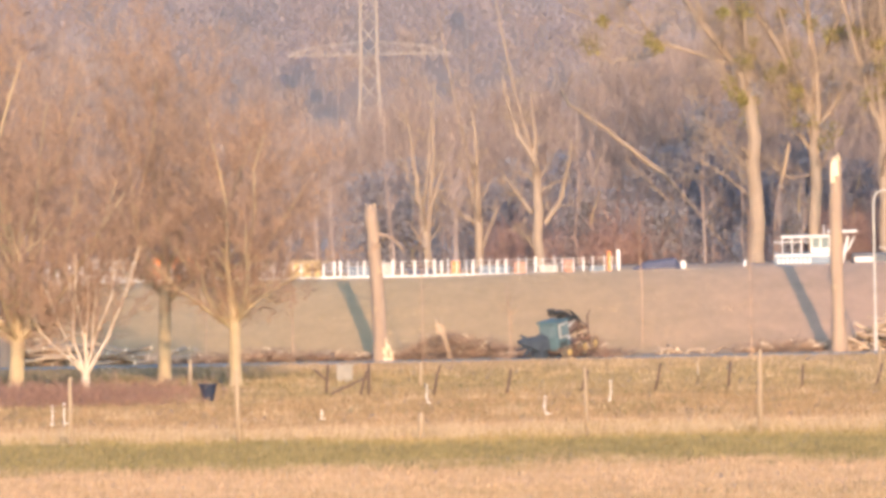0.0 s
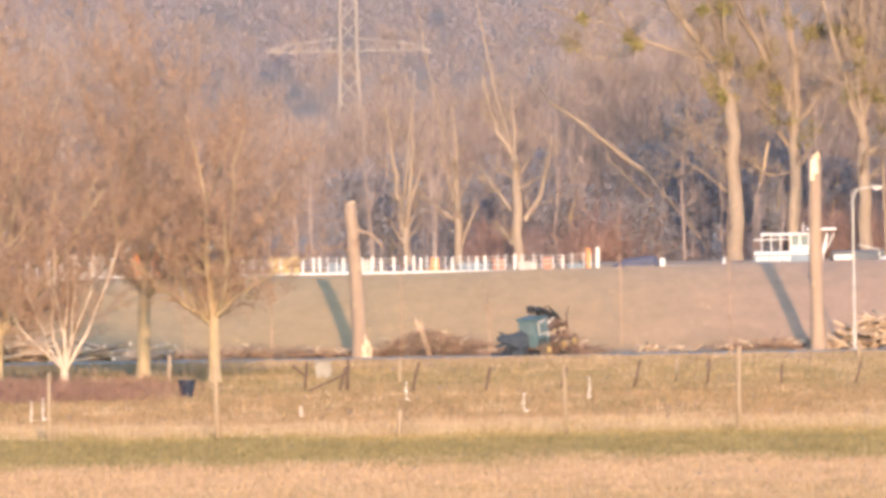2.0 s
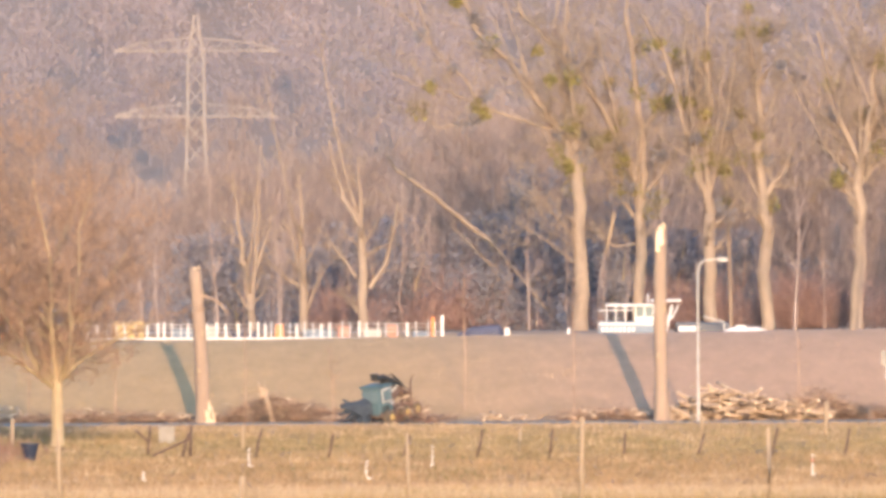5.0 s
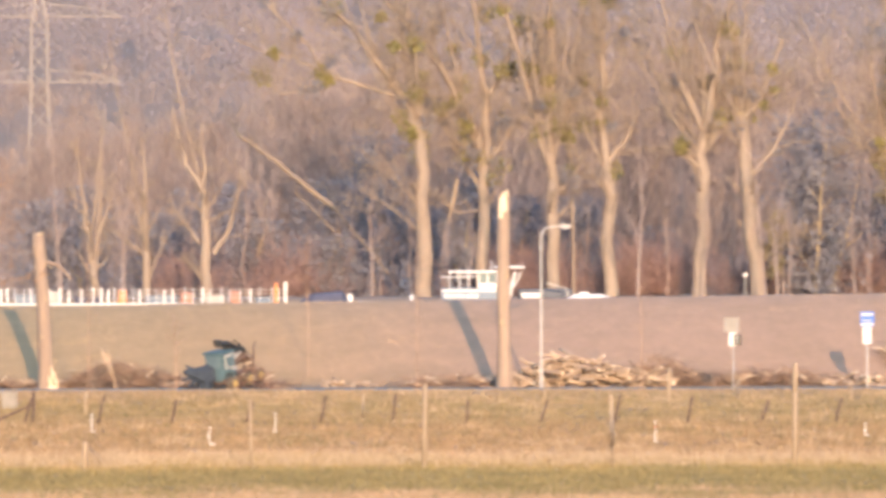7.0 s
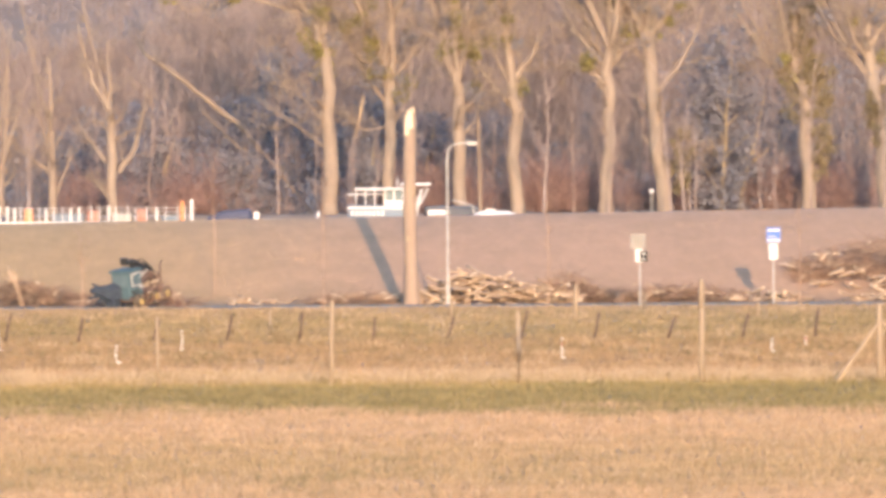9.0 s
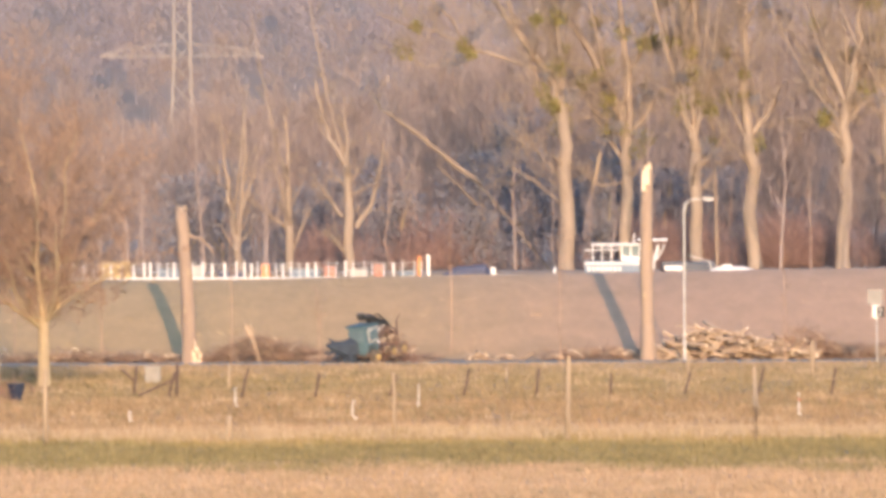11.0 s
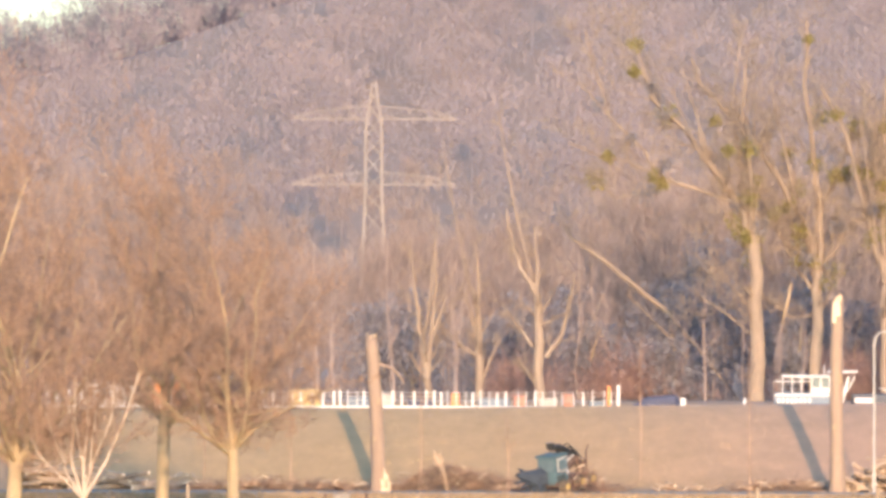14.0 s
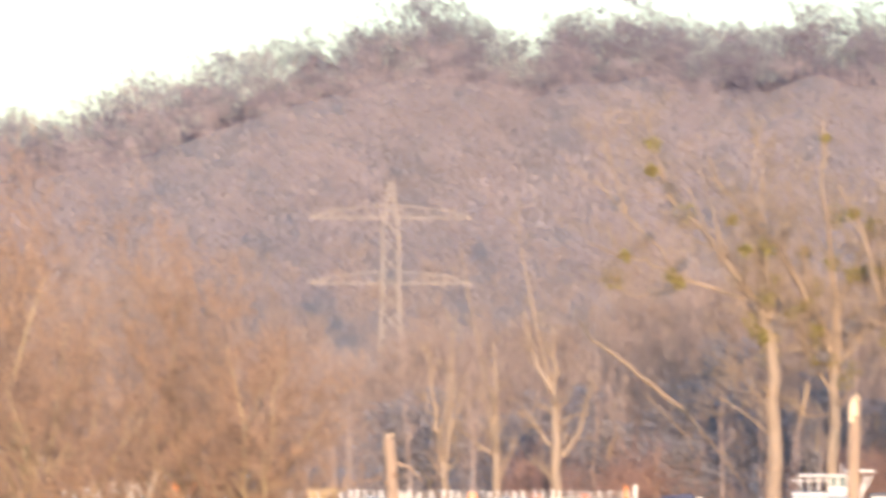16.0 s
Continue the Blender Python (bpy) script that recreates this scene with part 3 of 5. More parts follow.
# ---- woods behind ----
def wood_template(seed, height, limbs, twigs, half, thick, low, fine, rise=0.095, reach=0.055):
    """A bare tree for the woods: stem, long limbs, and twigs along the limbs' outer ends."""
    rng = np.random.default_rng(seed)
    z = np.linspace(0, height * 0.9, 6)
    bend = np.cumsum(rng.normal(0, height * 0.012, (6, 2)), axis=0)
    stem = np.column_stack([bend, z])
    rad = thick * np.linspace(2.4, 0.5, 6)
    v2, f2 = tubes(np.column_stack([stem[:-1], stem[1:], rad[:-1], rad[1:]]), 4)
    f2 = np.concatenate([f2[:, [0, 1, 2]], f2[:, [0, 2, 3]]])
    u = rng.uniform(low, 0.85, limbs)
    foot = np.column_stack([np.interp(u * height, z, stem[:, 0]), np.interp(u * height, z, stem[:, 1]), u * height])
    a = rng.uniform(0, 2 * math.pi, limbs)
    out = half * np.sqrt(np.clip(1.15 - ((u - 0.55) / 0.62) ** 2, 0.1, 1)) * rng.uniform(0.6, 1.1, limbs)
    tip = foot + np.column_stack([np.cos(a) * out, np.sin(a) * out, rng.uniform(0.10, 0.28, limbs) * height])
    tip[:, 2] = np.minimum(tip[:, 2], height * rng.uniform(0.9, 1.05, limbs))
    k = rng.integers(0, limbs, twigs)
    p = foot[k] + (tip - foot)[k] * rng.uniform(0.25, 1.0, twigs)[:, None]
    p = p + rng.normal(0, half * 0.12, (twigs, 3))
    q = p + rng.normal(0, height * reach, (twigs, 3)) + np.array([0, 0, height * rise])
    v, f = spikes(np.column_stack([foot, tip, np.full(limbs, thick), np.zeros(limbs)]))
    ang = rng.uniform(0, math.pi, twigs)
    side = np.column_stack([np.cos(ang), np.sin(ang), rng.normal(0, 0.3, twigs)]) * fine
    v3 = np.stack([p - side, p + side, q], axis=1).reshape(-1, 3)
    f3 = np.arange(3 * twigs).reshape(-1, 3)
    return np.concatenate([v, v2, v3]), np.concatenate([f, f2 + len(v), f3 + len(v) + len(v2)])


def woods(name, temps, places, material, label, kind="stuff"):
    """Many bare trees in one mesh; places: rows of x, y, scale, turn."""
    V, F, off = [], [], 0
    for k, (x, y, s, turn) in enumerate(places):
        v, f = temps[k % len(temps)]
        c, n = math.cos(turn) * s, math.sin(turn) * s
        w = np.stack([v[:, 0] * c - v[:, 1] * n + x, v[:, 0] * n + v[:, 1] * c + y, v[:, 2] * s + float(land_z(x, y)) - 0.2], 1)
        V.append(w)
        F.append(f + off)
        off += len(v)
    ob = new(name, mesh_of(name, np.concatenate(V), np.concatenate(F), material))
    return tagged(ob, label, "woodland", kind=kind)


def scatter(seed, n, y0, y1, lo, hi, s0, s1):
    rng = np.random.default_rng(seed)
    y = rng.uniform(y0, y1, n)
    x = y * rng.uniform(lo, hi, n)
    s = rng.uniform(s0, s1, n)
    s = np.where((x / y < -0.018) & (x / y > -0.062) & (y > 575) & (y < 1240), s * 0.72, s)  # lower growth round the pylon
    return list(zip(x, y, s, rng.uniform(0, 6.28, n)))


NEAR = [wood_template(60 + k, 15.0, 18, 1000, 3.2, 0.036, 0.12, 0.027, 0.075, 0.045) for k in range(6)]
FAR = [wood_template(70 + k, 15.0, 16, 780, 3.8, 0.04, 0.12, 0.05, 0.055, 0.032) for k in range(6)]
HILL = [wood_template(80 + k, 15.0, 14, 600, 6.2, 0.03, 0.05, 0.10, 0.018, 0.022) for k in range(6)]
woods("woodland", NEAR, scatter(1, 350, 600, 860, -0.10, 0.075, 0.7, 1.15), M_WOOD, "dense bare winter wood behind the canal")
woods("woodland", FAR, scatter(2, 280, 860, 1400, -0.10, 0.075, 0.75, 1.15), M_WOOD, "bare winter wood at the foot of the hill")
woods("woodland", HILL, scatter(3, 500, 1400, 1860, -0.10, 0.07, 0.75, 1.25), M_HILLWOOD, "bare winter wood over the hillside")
# Same hill trees from here up, painted in the darker shaded tone.
woods("woodland", HILL, scatter(7, 230, 1850, 2010, -0.10, 0.07, 0.75, 1.2), M_HILLSHADE, "bare wood on the upper slope in the shaded hill tone")
woods("woodland", HILL, scatter(5, 330, 1985, 2090, -0.10, 0.07, 0.6, 1.0), M_HILLSHADE, "lower bare wood below the ridge")
woods("woodland", HILL, [(x, y, sc * (1 + 0.16 * math.sin(x * 0.14) + 0.12 * math.sin(x * 0.37 + 1)), a) for x, y, sc, a in scatter(4, 340, 2000, 2120, -0.10, 0.07, 0.8, 1.3)], M_HILLSHADE, "bare wood along the ridge, dark purple shade put into its colour")


def thicket(name, x0, x1, y0, y1, n, h0, h1, r, material, label, seed, clump=1.2):
    """Brush of many rising rods in clumps."""
    rng = np.random.default_rng(seed)
    m = max(n // 60, 1)
    cx, cy, ch = rng.uniform(x0, x1, m), rng.uniform(y0, y1, m), rng.uniform(h0, h1, m)
    k = rng.integers(0, m, n)
    x, y = cx[k] + rng.normal(0, clump, n), cy[k] + rng.normal(0, clump * 0.5, n)
    h = ch[k] * rng.uniform(0.35, 1.05, n)
    z = land_z(x, y)
    lo = rng.random(n) * 0.5
    p = np.column_stack([x, y, z + lo * h])
    q = p + np.column_stack([rng.normal(0, 0.22, n) * h, rng.normal(0, 0.2, n) * h, rng.uniform(0.12, 0.45, n) * h])
    v, f = spikes(np.column_stack([p, q, r * rng.uniform(0.6, 1.3, n), np.zeros(n)]))
    return tagged(new(name, mesh_of(name, v, f, material)), label, "shrubs", kind="stuff")


thicket("ridge_brush", -215, 155, 2000, 2095, 34000, 3.0, 8.0, 0.17, M_HILLSHADE, "undergrowth along the wooded ridge in the shaded hill tone", 96, 3.0)
thicket("bank_brush", -50, 40, 564, 592, 12000, 0.8, 3.5, 0.011, M_BRUSH, "grey-brown brush along the far bank", 91, 1.6)
thicket("red_brush", -50, 40, 563, 585, 1300, 0.8, 2.6, 0.012, M_RED, "reddish bare shrubs under the poplars", 92, 1.1)
thicket("bramble", -40, -22.6, 368, 397, 22000, 0.35, 1.4, 0.012, M_BRAMBLE, "low reddish-brown brambles before the road", 93, 1.0)


for rx, ry, rn in ((-8.6, 566, 900), (10.8, 566, 1100), (13.0, 568, 500), (24.3, 567, 900), (-14.5, 567, 400), (27.8, 568, 500), (2.6, 567, 500), (5.6, 566, 700), (17.6, 567, 700)):
    thicket("red_shrub", rx - 1.4, rx + 1.4, ry - 2, ry + 2, rn * 3, 2.4, 6.0, 0.014, M_RED, "rounded reddish bare shrub on the far bank", int(ry * 7 + rx * 3), 0.95)
STEM = [wood_template(95 + k, 8.0, 10, 70, 1.1, 0.03, 0.3, 0.014) for k in range(4)]
woods("thin_stems", STEM, [(x, y, sc, a) for x, y, sc, a in scatter(6, 110, 550, 590, -0.08, 0.06, 0.5, 1.3)], M_BRUSH, "thin greyish young stems under the poplars")


def gap_thicket(x, y, w, h, seed, z=None):
    """Ivy-clad thicket of small leaves, uneven in outline; dark tone stands for shaded gaps."""
    rng = np.random.default_rng(seed)
    base = float(land_z(x, y)) if z is None else z
    n = int(2500 + w * h * 520)
    c = np.column_stack([rng.normal(0, w * 0.42, n), rng.normal(0, 0.9, n), h * rng.beta(1.3, 1.5, n)])
    ok = [noise.noise(Vector((float(p[0]) * 0.9 + seed, float(p[1]) * 0.5, float(p[2]) * 0.7))) > -0.1 for p in c]
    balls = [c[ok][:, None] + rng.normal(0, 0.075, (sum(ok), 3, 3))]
    t = thing("shaded_gap_bush", x, y, base, "ivy thicket coloured as the dark bluish shade under the bare trees", "bush", "dark evergreens in the wood")
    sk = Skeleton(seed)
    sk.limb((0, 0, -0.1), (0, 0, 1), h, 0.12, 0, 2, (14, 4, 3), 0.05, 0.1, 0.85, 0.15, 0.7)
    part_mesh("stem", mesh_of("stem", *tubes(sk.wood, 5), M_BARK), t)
    tagged(part_mesh("foliage", leaves_mesh("foliage", balls, M_IVYSHADE), t), kind="stuff")


# Thickets fill the places where the wood has dark shaded gaps.
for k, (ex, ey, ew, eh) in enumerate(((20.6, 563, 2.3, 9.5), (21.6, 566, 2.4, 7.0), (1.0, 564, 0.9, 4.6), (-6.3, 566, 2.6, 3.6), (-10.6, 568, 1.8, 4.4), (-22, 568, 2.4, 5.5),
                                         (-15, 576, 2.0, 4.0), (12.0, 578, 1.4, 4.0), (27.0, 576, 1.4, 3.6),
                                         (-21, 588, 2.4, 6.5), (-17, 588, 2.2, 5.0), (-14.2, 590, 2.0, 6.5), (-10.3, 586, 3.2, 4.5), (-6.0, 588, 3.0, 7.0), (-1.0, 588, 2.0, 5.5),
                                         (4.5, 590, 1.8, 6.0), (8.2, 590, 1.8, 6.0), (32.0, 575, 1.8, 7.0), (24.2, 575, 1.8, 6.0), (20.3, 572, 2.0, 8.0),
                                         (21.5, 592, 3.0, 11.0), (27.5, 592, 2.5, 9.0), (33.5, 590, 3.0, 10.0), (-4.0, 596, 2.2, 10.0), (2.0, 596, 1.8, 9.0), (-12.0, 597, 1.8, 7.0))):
    gap_thicket(ex, ey, ew, eh, 200 + k)

# ---- shattered trunks by the dike ----
def snag(x, y, h, r, lean, seed, label, torn=False):
    """A limbless standing trunk, broken off at the top, with torn splinters."""
    rng = np.random.default_rng(seed)
    t = thing("broken_trunk", x, y, float(land_z(x, y)), label, "tree trunk", "limbless broken trunks along the dike")
    bm = bmesh.new()
    n, sides = 16, 14
    rings = []
    for k in range(n):
        u = k / (n - 1)
        rr = r * (1.28 - 0.3 * min(u * 6, 1) - 0.12 * u) * rng.uniform(0.95, 1.05)
        c = Vector((lean * u + 0.03 * math.sin(5 * u + seed), 0.03 * math.cos(4 * u), u * h - 0.1))
        ring = []
        for i in range(sides):
            a = 2 * math.pi * i / sides
            jag = (0.45 * rng.random() ** 2) if k == n - 1 else 0
            ring.append(bm.verts.new(c + Vector((math.cos(a), math.sin(a), 0)) * rr * rng.uniform(0.93, 1.07) + Vector((0, 0, jag))))
        rings.append(ring)
    for p, q in zip(rings, rings[1:]):
        for i in range(sides):
            bm.faces.new((p[i], p[(i + 1) % sides], q[(i + 1) % sides], q[i]))
    bm.faces.new(rings[-1])
    bmesh.ops.recalc_face_normals(bm, faces=bm.faces)
    smooth(part("bole", bm, M_TRUNK, t))
    for k in range(7 if torn else 3):
        a = rng.uniform(0, 6.28)
        px, py = lean + math.cos(a) * r * 0.6, math.sin(a) * r * 0.6
        part("splinter", rod_bm([(px, py, h - 0.5), (px * 1.01, py, h + rng.uniform(-0.1, 0.2)), (px, py, h + rng.uniform(0.1, 0.4))], [0.09, 0.07, 0.015], 5), M_SPLINT, t, "pale torn wood")
    for z0, z1, dx in ((h - 1.0, h - 0.05, -0.5), (h - 0.7, h + 0.05, 0.1), (h * 0.57, h * 0.62, 0.6), (h * 0.33, h * 0.36, -0.5))[0 if torn else 2:]:
        a = math.asin(dx)
        part("torn_strip", rod_bm([(lean * z0 / h + math.sin(a) * r * 0.78, -math.cos(a) * r * 0.80, z0), (lean * z1 / h + math.sin(a) * r * 0.74, -math.cos(a) * r * 0.77, z1)], [0.13, 0.09], 6), M_SPLINT if torn and z1 > h * 0.8 else M_STAKE, t, "bare wood where bark was torn off")
    return t


t1 = snag(-17.89, 459.3, 6.9, 0.33, -0.40, 5, "limbless broken trunk with torn bark beside the road")
for sx, sh, sw in ((0.22, 1.05, 0.09), (0.36, 0.75, 0.07), (0.1, 0.6, 0.1), (0.45, 0.4, 0.06)):
    part("splinter", rod_bm([(sx, -0.34, 0), (sx + 0.02, -0.36, sh * 0.6), (sx - 0.03, -0.33, sh)], [sw, sw * 0.8, 0.015], 5), M_SPLINT, t1, "upright pale splinter at the foot")
part("hanging_branch", rod_bm([(-0.1, -0.1, 5.75), (0.55, -0.2, 5.55), (1.0, -0.2, 5.05), (1.05, -0.2, 4.8)], [0.09, 0.06, 0.05, 0.02], 6), M_TRUNK, t1)
snag(2.73, 458.6, 8.65, 0.32, 0.0, 8, "tall limbless trunk snapped off white at the top", True)
snag(29.1, 460.0, 8.0, 0.34, 0.1, 9, "limbless trunk standing above a brush heap")
snag(-35.1, 460.5, 6.5, 0.33, 0.1, 10, "limbless trunk behind the roadside trees")


# ---- felled wood ----
def log(parent, rng, p, d, length, r, bark):
    """One cut log with bark and pale sawn ends."""
    d = Vector(d).normalized() * length
    p = Vector(p)
    bm = rod_bm([p, p + d * 0.35 + Vector((0, 0, rng.normal(0, 0.02))), p + d * 0.7 + Vector((0, 0, rng.normal(0, 0.03))), p + d], [r, r * rng.uniform(0.92, 1.05), r * 0.93, r * rng.uniform(0.8, 0.92)], 9)
    bm.faces.ensure_lookup_table()
    n = len(bm.faces)
    bm.faces[n - 1].material_index = bm.faces[n - 2].material_index = 1
    for f in bm.faces[:n - 2]:
        f.smooth = True
    part("log", bm, [M_LOG if rng.random() < bark else M_PALELOG, M_SPLINT], parent)


M_PALELOG = mottled("barked_pale_log", (0.30, 0.222, 0.158), (0.48, 0.372, 0.275), 1.5, 0.85, bump=0.4)


def log_pile(name, x, y, w, h, n, seed, label, slope=0.25, lmin=0.9, lmax=2.6, rmin=0.07, rmax=0.19, peak=0.25, bark=0.45):
    """A tumbled heap of logs, highest at peak (0 to 1 along its width)."""
    rng = np.random.default_rng(seed)
    t = thing(name, x, y, float(land_z(x, y)), label, "log pile", "heaps of felled wood")
    for k in range(n):
        u = rng.random()
        top = h * (1 - abs(u - peak) / (peak + 0.02 if u < peak else 1.02 - peak)) ** 0.7
        z = rng.random() * max(top, 0.1)
        L, r = rng.uniform(lmin, lmax), rng.uniform(rmin, rmax)
        d = (rng.choice([-1, 1]) * rng.uniform(0.4, 1), rng.normal(0, 0.55), rng.normal(0, slope))
        log(t, rng, (u * w - L * d[0] * 0.4, rng.uniform(-0.9, 0.5) + 0.5 * (z / max(h, 0.1)), max(z, r)), d, L, r, bark)
    return t


def brush_heap(name, x, y, w, h, n, seed, label, material, r=0.02, peak=0.5):
    """A heap of thin tangled branches with pale broken sticks."""
    rng = np.random.default_rng(seed)
    t = thing(name, x, y, float(land_z(x, y)), label, "brush heap", "heaps of felled wood")
    u = rng.random(n)
    top = h * np.clip(1 - np.abs(u - peak) / np.where(u < peak, peak, 1 - peak), 0.05, 1) ** 0.8
    p = np.column_stack([u * w, rng.normal(0, 0.7, n), rng.random(n) * top])
    p[:, 2] += land_z(x + p[:, 0], y + p[:, 1]) - float(land_z(x, y))
    q = p + rng.normal(0, 1, (n, 3)) * [0.55, 0.4, 0.22] + [0, 0, 0.1]
    v, f = spikes(np.column_stack([p, q, r * rng.uniform(0.6, 1.8, n), 0 * u]))
    tagged(part_mesh("brush", mesh_of("brush", v, f, material), t), kind="stuff")
    m = int(w * 28)
    a = p[rng.integers(0, n, m)] + rng.normal(0, 1, (m, 3)) * [0.25, 0.2, 0.06] + [0, -0.5, 0.08]
    v, f = spikes(np.column_stack([a, a + rng.normal(0, 1, (m, 3)) * [0.22, 0.1, 0.1], rng.uniform(0.012, 0.035, m), np.zeros(m)]))
    tagged(part_mesh("wood_chip_litter", mesh_of("wood_chip_litter", v, f, M_PALELOG), t), kind="stuff")
    for k in range(int(w * 5)):
        a = p[rng.integers(n)]
        b = a + rng.normal(0, 1, 3) * [0.4, 0.2, 0.15] + [0, -0.3, 0.12]
        part("broken_stick", rod_bm([a + [0, -0.4, 0.1], (a + b) / 2 + [0, -0.3, 0.12], b], [0.03, 0.026, 0.012], 5), M_PALELOG if rng.random() < 0.7 else M_SPLINT, t)
    return t


log_pile("log_pile", 3.0, 461.0, 7.2, 1.5, 320, 301, "tumbled heap of pale split logs at the foot of the dike", lmin=0.35, lmax=1.5, rmin=0.025, rmax=0.095, slope=0.2, peak=0.3)
brush_heap("brush_heap", 8.2, 462.0, 4.2, 1.5, 900, 302, "tangle of cut branches beside the log heap", M_TWIG, peak=0.35)
log_pile("log_pile", -39.0, 462.4, 11.5, 1.1, 190, 303, "long low heap of pale logs behind the roadside trees", lmin=0.9, lmax=2.4, rmin=0.06, rmax=0.13, slope=0.12, peak=0.45, bark=0.15)
log_pile("log_pile", -28.5, 462.0, 9.0, 0.4, 34, 304, "scattered cut wood along the road", rmin=0.03, rmax=0.08, lmin=0.4, lmax=1.2)
brush_heap("brush_heap", -17.4, 461.8, 6.4, 1.2, 1900, 305, "brown heap of shredded branches beside the broken trunk", M_TWIG, 0.013, 0.35)
log_pile("log_pile", -5.6, 461.5, 3.0, 0.25, 18, 306, "few cut logs lying on the verge", rmin=0.03, rmax=0.07, lmin=0.3, lmax=0.9)
brush_heap("brush_heap", -2.0, 462.0, 5.0, 0.5, 500, 307, "low litter of twigs on the verge", M_TWIG)
log_pile("log_pile", 17.6, 461.5, 3.2, 0.55, 26, 308, "small heap of cut logs behind the bus stop", rmin=0.04, rmax=0.09, lmin=0.4, lmax=1.2)
log_pile("log_pile", 22.4, 461.3, 3.6, 0.5, 26, 309, "row of cut logs by the road", rmin=0.04, rmax=0.09, lmin=0.5, lmax=1.6)
brush_heap("brush_heap", 11.0, 463.0, 7.5, 0.7, 1300, 310, "low dark brush on the foot of the dike", M_TWIG)
brush_heap("brush_heap", 20.3, 467.2, 8.0, 2.0, 1900, 311, "large dark brush heap on the slope of the dike", M_TWIG, 0.017, 0.75)
log_pile("log_pile", 21.0, 465.2, 6.0, 1.0, 36, 312, "loose pale logs on the slope of the dike", rmin=0.04, rmax=0.09, lmin=0.4, lmax=1.1)
brush_heap("brush_heap", -28.0, 461.5, 10.0, 0.45, 1100, 313, "litter of twigs and bark along the road", M_TWIG)
# split stump in the brown heap
st = thing("splintered_stump", -15.25, 461.2, 0, "pale splintered stump sticking out of the heap", "stump")
part("stem", rod_bm([(0.35, 0, 0), (0.25, 0, 0.5), (0.1, 0, 0.95), (-0.02, 0, 1.3)], [0.11, 0.10, 0.12, 0.13], 8), M_PALELOG, st)
for dx, dz, dr in ((-0.28, 1.85, 0.07), (-0.12, 1.62, 0.08), (0.14, 1.5, 0.06), (-0.34, 1.3, 0.05), (0.02, 1.75, 0.05)):
    part("splinter", rod_bm([(0.0, -0.02, 1.15), (dx * 0.7, -0.05, (1.15 + dz) / 2), (dx, -0.05, dz)], [0.09, dr, 0.015], 5), M_PALELOG, st)

# leaning broken stem across the canal
sk = Skeleton(77, 0.017)
sk.lead([(0, 0, -0.2), (-2.1, 0, 2.5), (-4.25, 0, 5.06)], 0.07, 0.09, (4, 4, 4), 3, 1.6)
sk.lead([(-4.0, 0, 4.85), (-5.67, -0.1, 6.14), (-7.33, -0.2, 7.55), (-9.55, -0.3, 9.1), (-9.98, -0.3, 9.9)], 0.17, 0.09, (5, 4, 4), 3, 1.4, 0.5)
sk.lead([(-3.0, 0, 2.4), (-3.95, 0.1, 3.37), (-5.25, 0.2, 4.77), (-6.5, 0.3, 6.0)], 0.08, 0.05, (5, 4, 4), 3, 1.2, 0.5)
tree("leaning_tree", -1.95, 574, 2.9, sk, M_POPLAR, M_PTWIG, "snapped pale trunk leaning among the poplars")
sn = thing("snag", 7.05, 563, 3.0, "thin snapped stem with torn pale wood", "tree trunk")
part("stem", rod_bm([(0.2, 0, -0.2), (0.1, 0, 4.5), (0.05, 0, 7.2), (0, 0, 8.0)], [0.10, 0.09, 0.08, 0.1], 7), M_POPLAR, sn)
part("splinter", rod_bm([(0.0, -0.05, 7.7), (-0.2, -0.05, 8.4)], [0.12, 0.07], 6), M_STAKE, sn, "pale torn wood")
sn = thing("hanging_limb", 0.55, 561, 7.2, "snapped pale limb caught between two poplars", "branch")
part("limb", rod_bm([(-0.25, 0, 0), (0.0, 0, 1.0), (0.25, 0, 2.3)], [0.05, 0.10, 0.08], 7), M_STAKE, sn)
part("stub", rod_bm([(-0.25, 0, 0), (-0.6, 0, -1.6), (-0.7, 0, -4.3)], [0.05, 0.035, 0.03], 6), M_BRUSH, sn)


sg = thing("bank_sign", 16.4, 552, float(land_z(16.4, 552)), "small white sign on a post on the far bank", "sign")
part("post", rod_bm([(0, 0, -0.05), (0, 0, 1.35)], 0.03, 6), M_GALV, sg)
part("plate", box_bm(-0.13, -0.05, 1.17, 0.13, -0.025, 1.31, 0.008), M_WHITE, sg, "white plate")


# ---- young trees along the road ----
def sapling(x, y, h, r, seed, label="thin young bare tree by the road", z=0.0, dense=7):
    sk = Skeleton(seed, 0.008)
    sk.lead([(0, 0, -0.1), (0.03, 0, h * 0.4), (-0.04, 0, h * 0.75), (0, 0, h)], r, 0.015, (dense, 4, 4), 3, 0.9, 0.35)
    return tree("young_tree", x, y, z, sk, M_BARK, M_TWIG, label, "young trees along the road")


for k, (sx, sy, sh) in enumerate(((-25.9, 460, 5.5), (-32.6, 459, 5.0), (-21.6, 452, 5.2), (-15.8, 452, 6.6), (-11.9, 451, 3.2), (-6.2, 465, 6.4), (-1.2, 452, 6.6), (8.8, 452, 5.2), (20.0, 452, 5.0), (25.9, 452, 5.0))):
    sapling(sx, sy, sh, 0.03, 400 + k, z=float(land_z(sx, sy)))


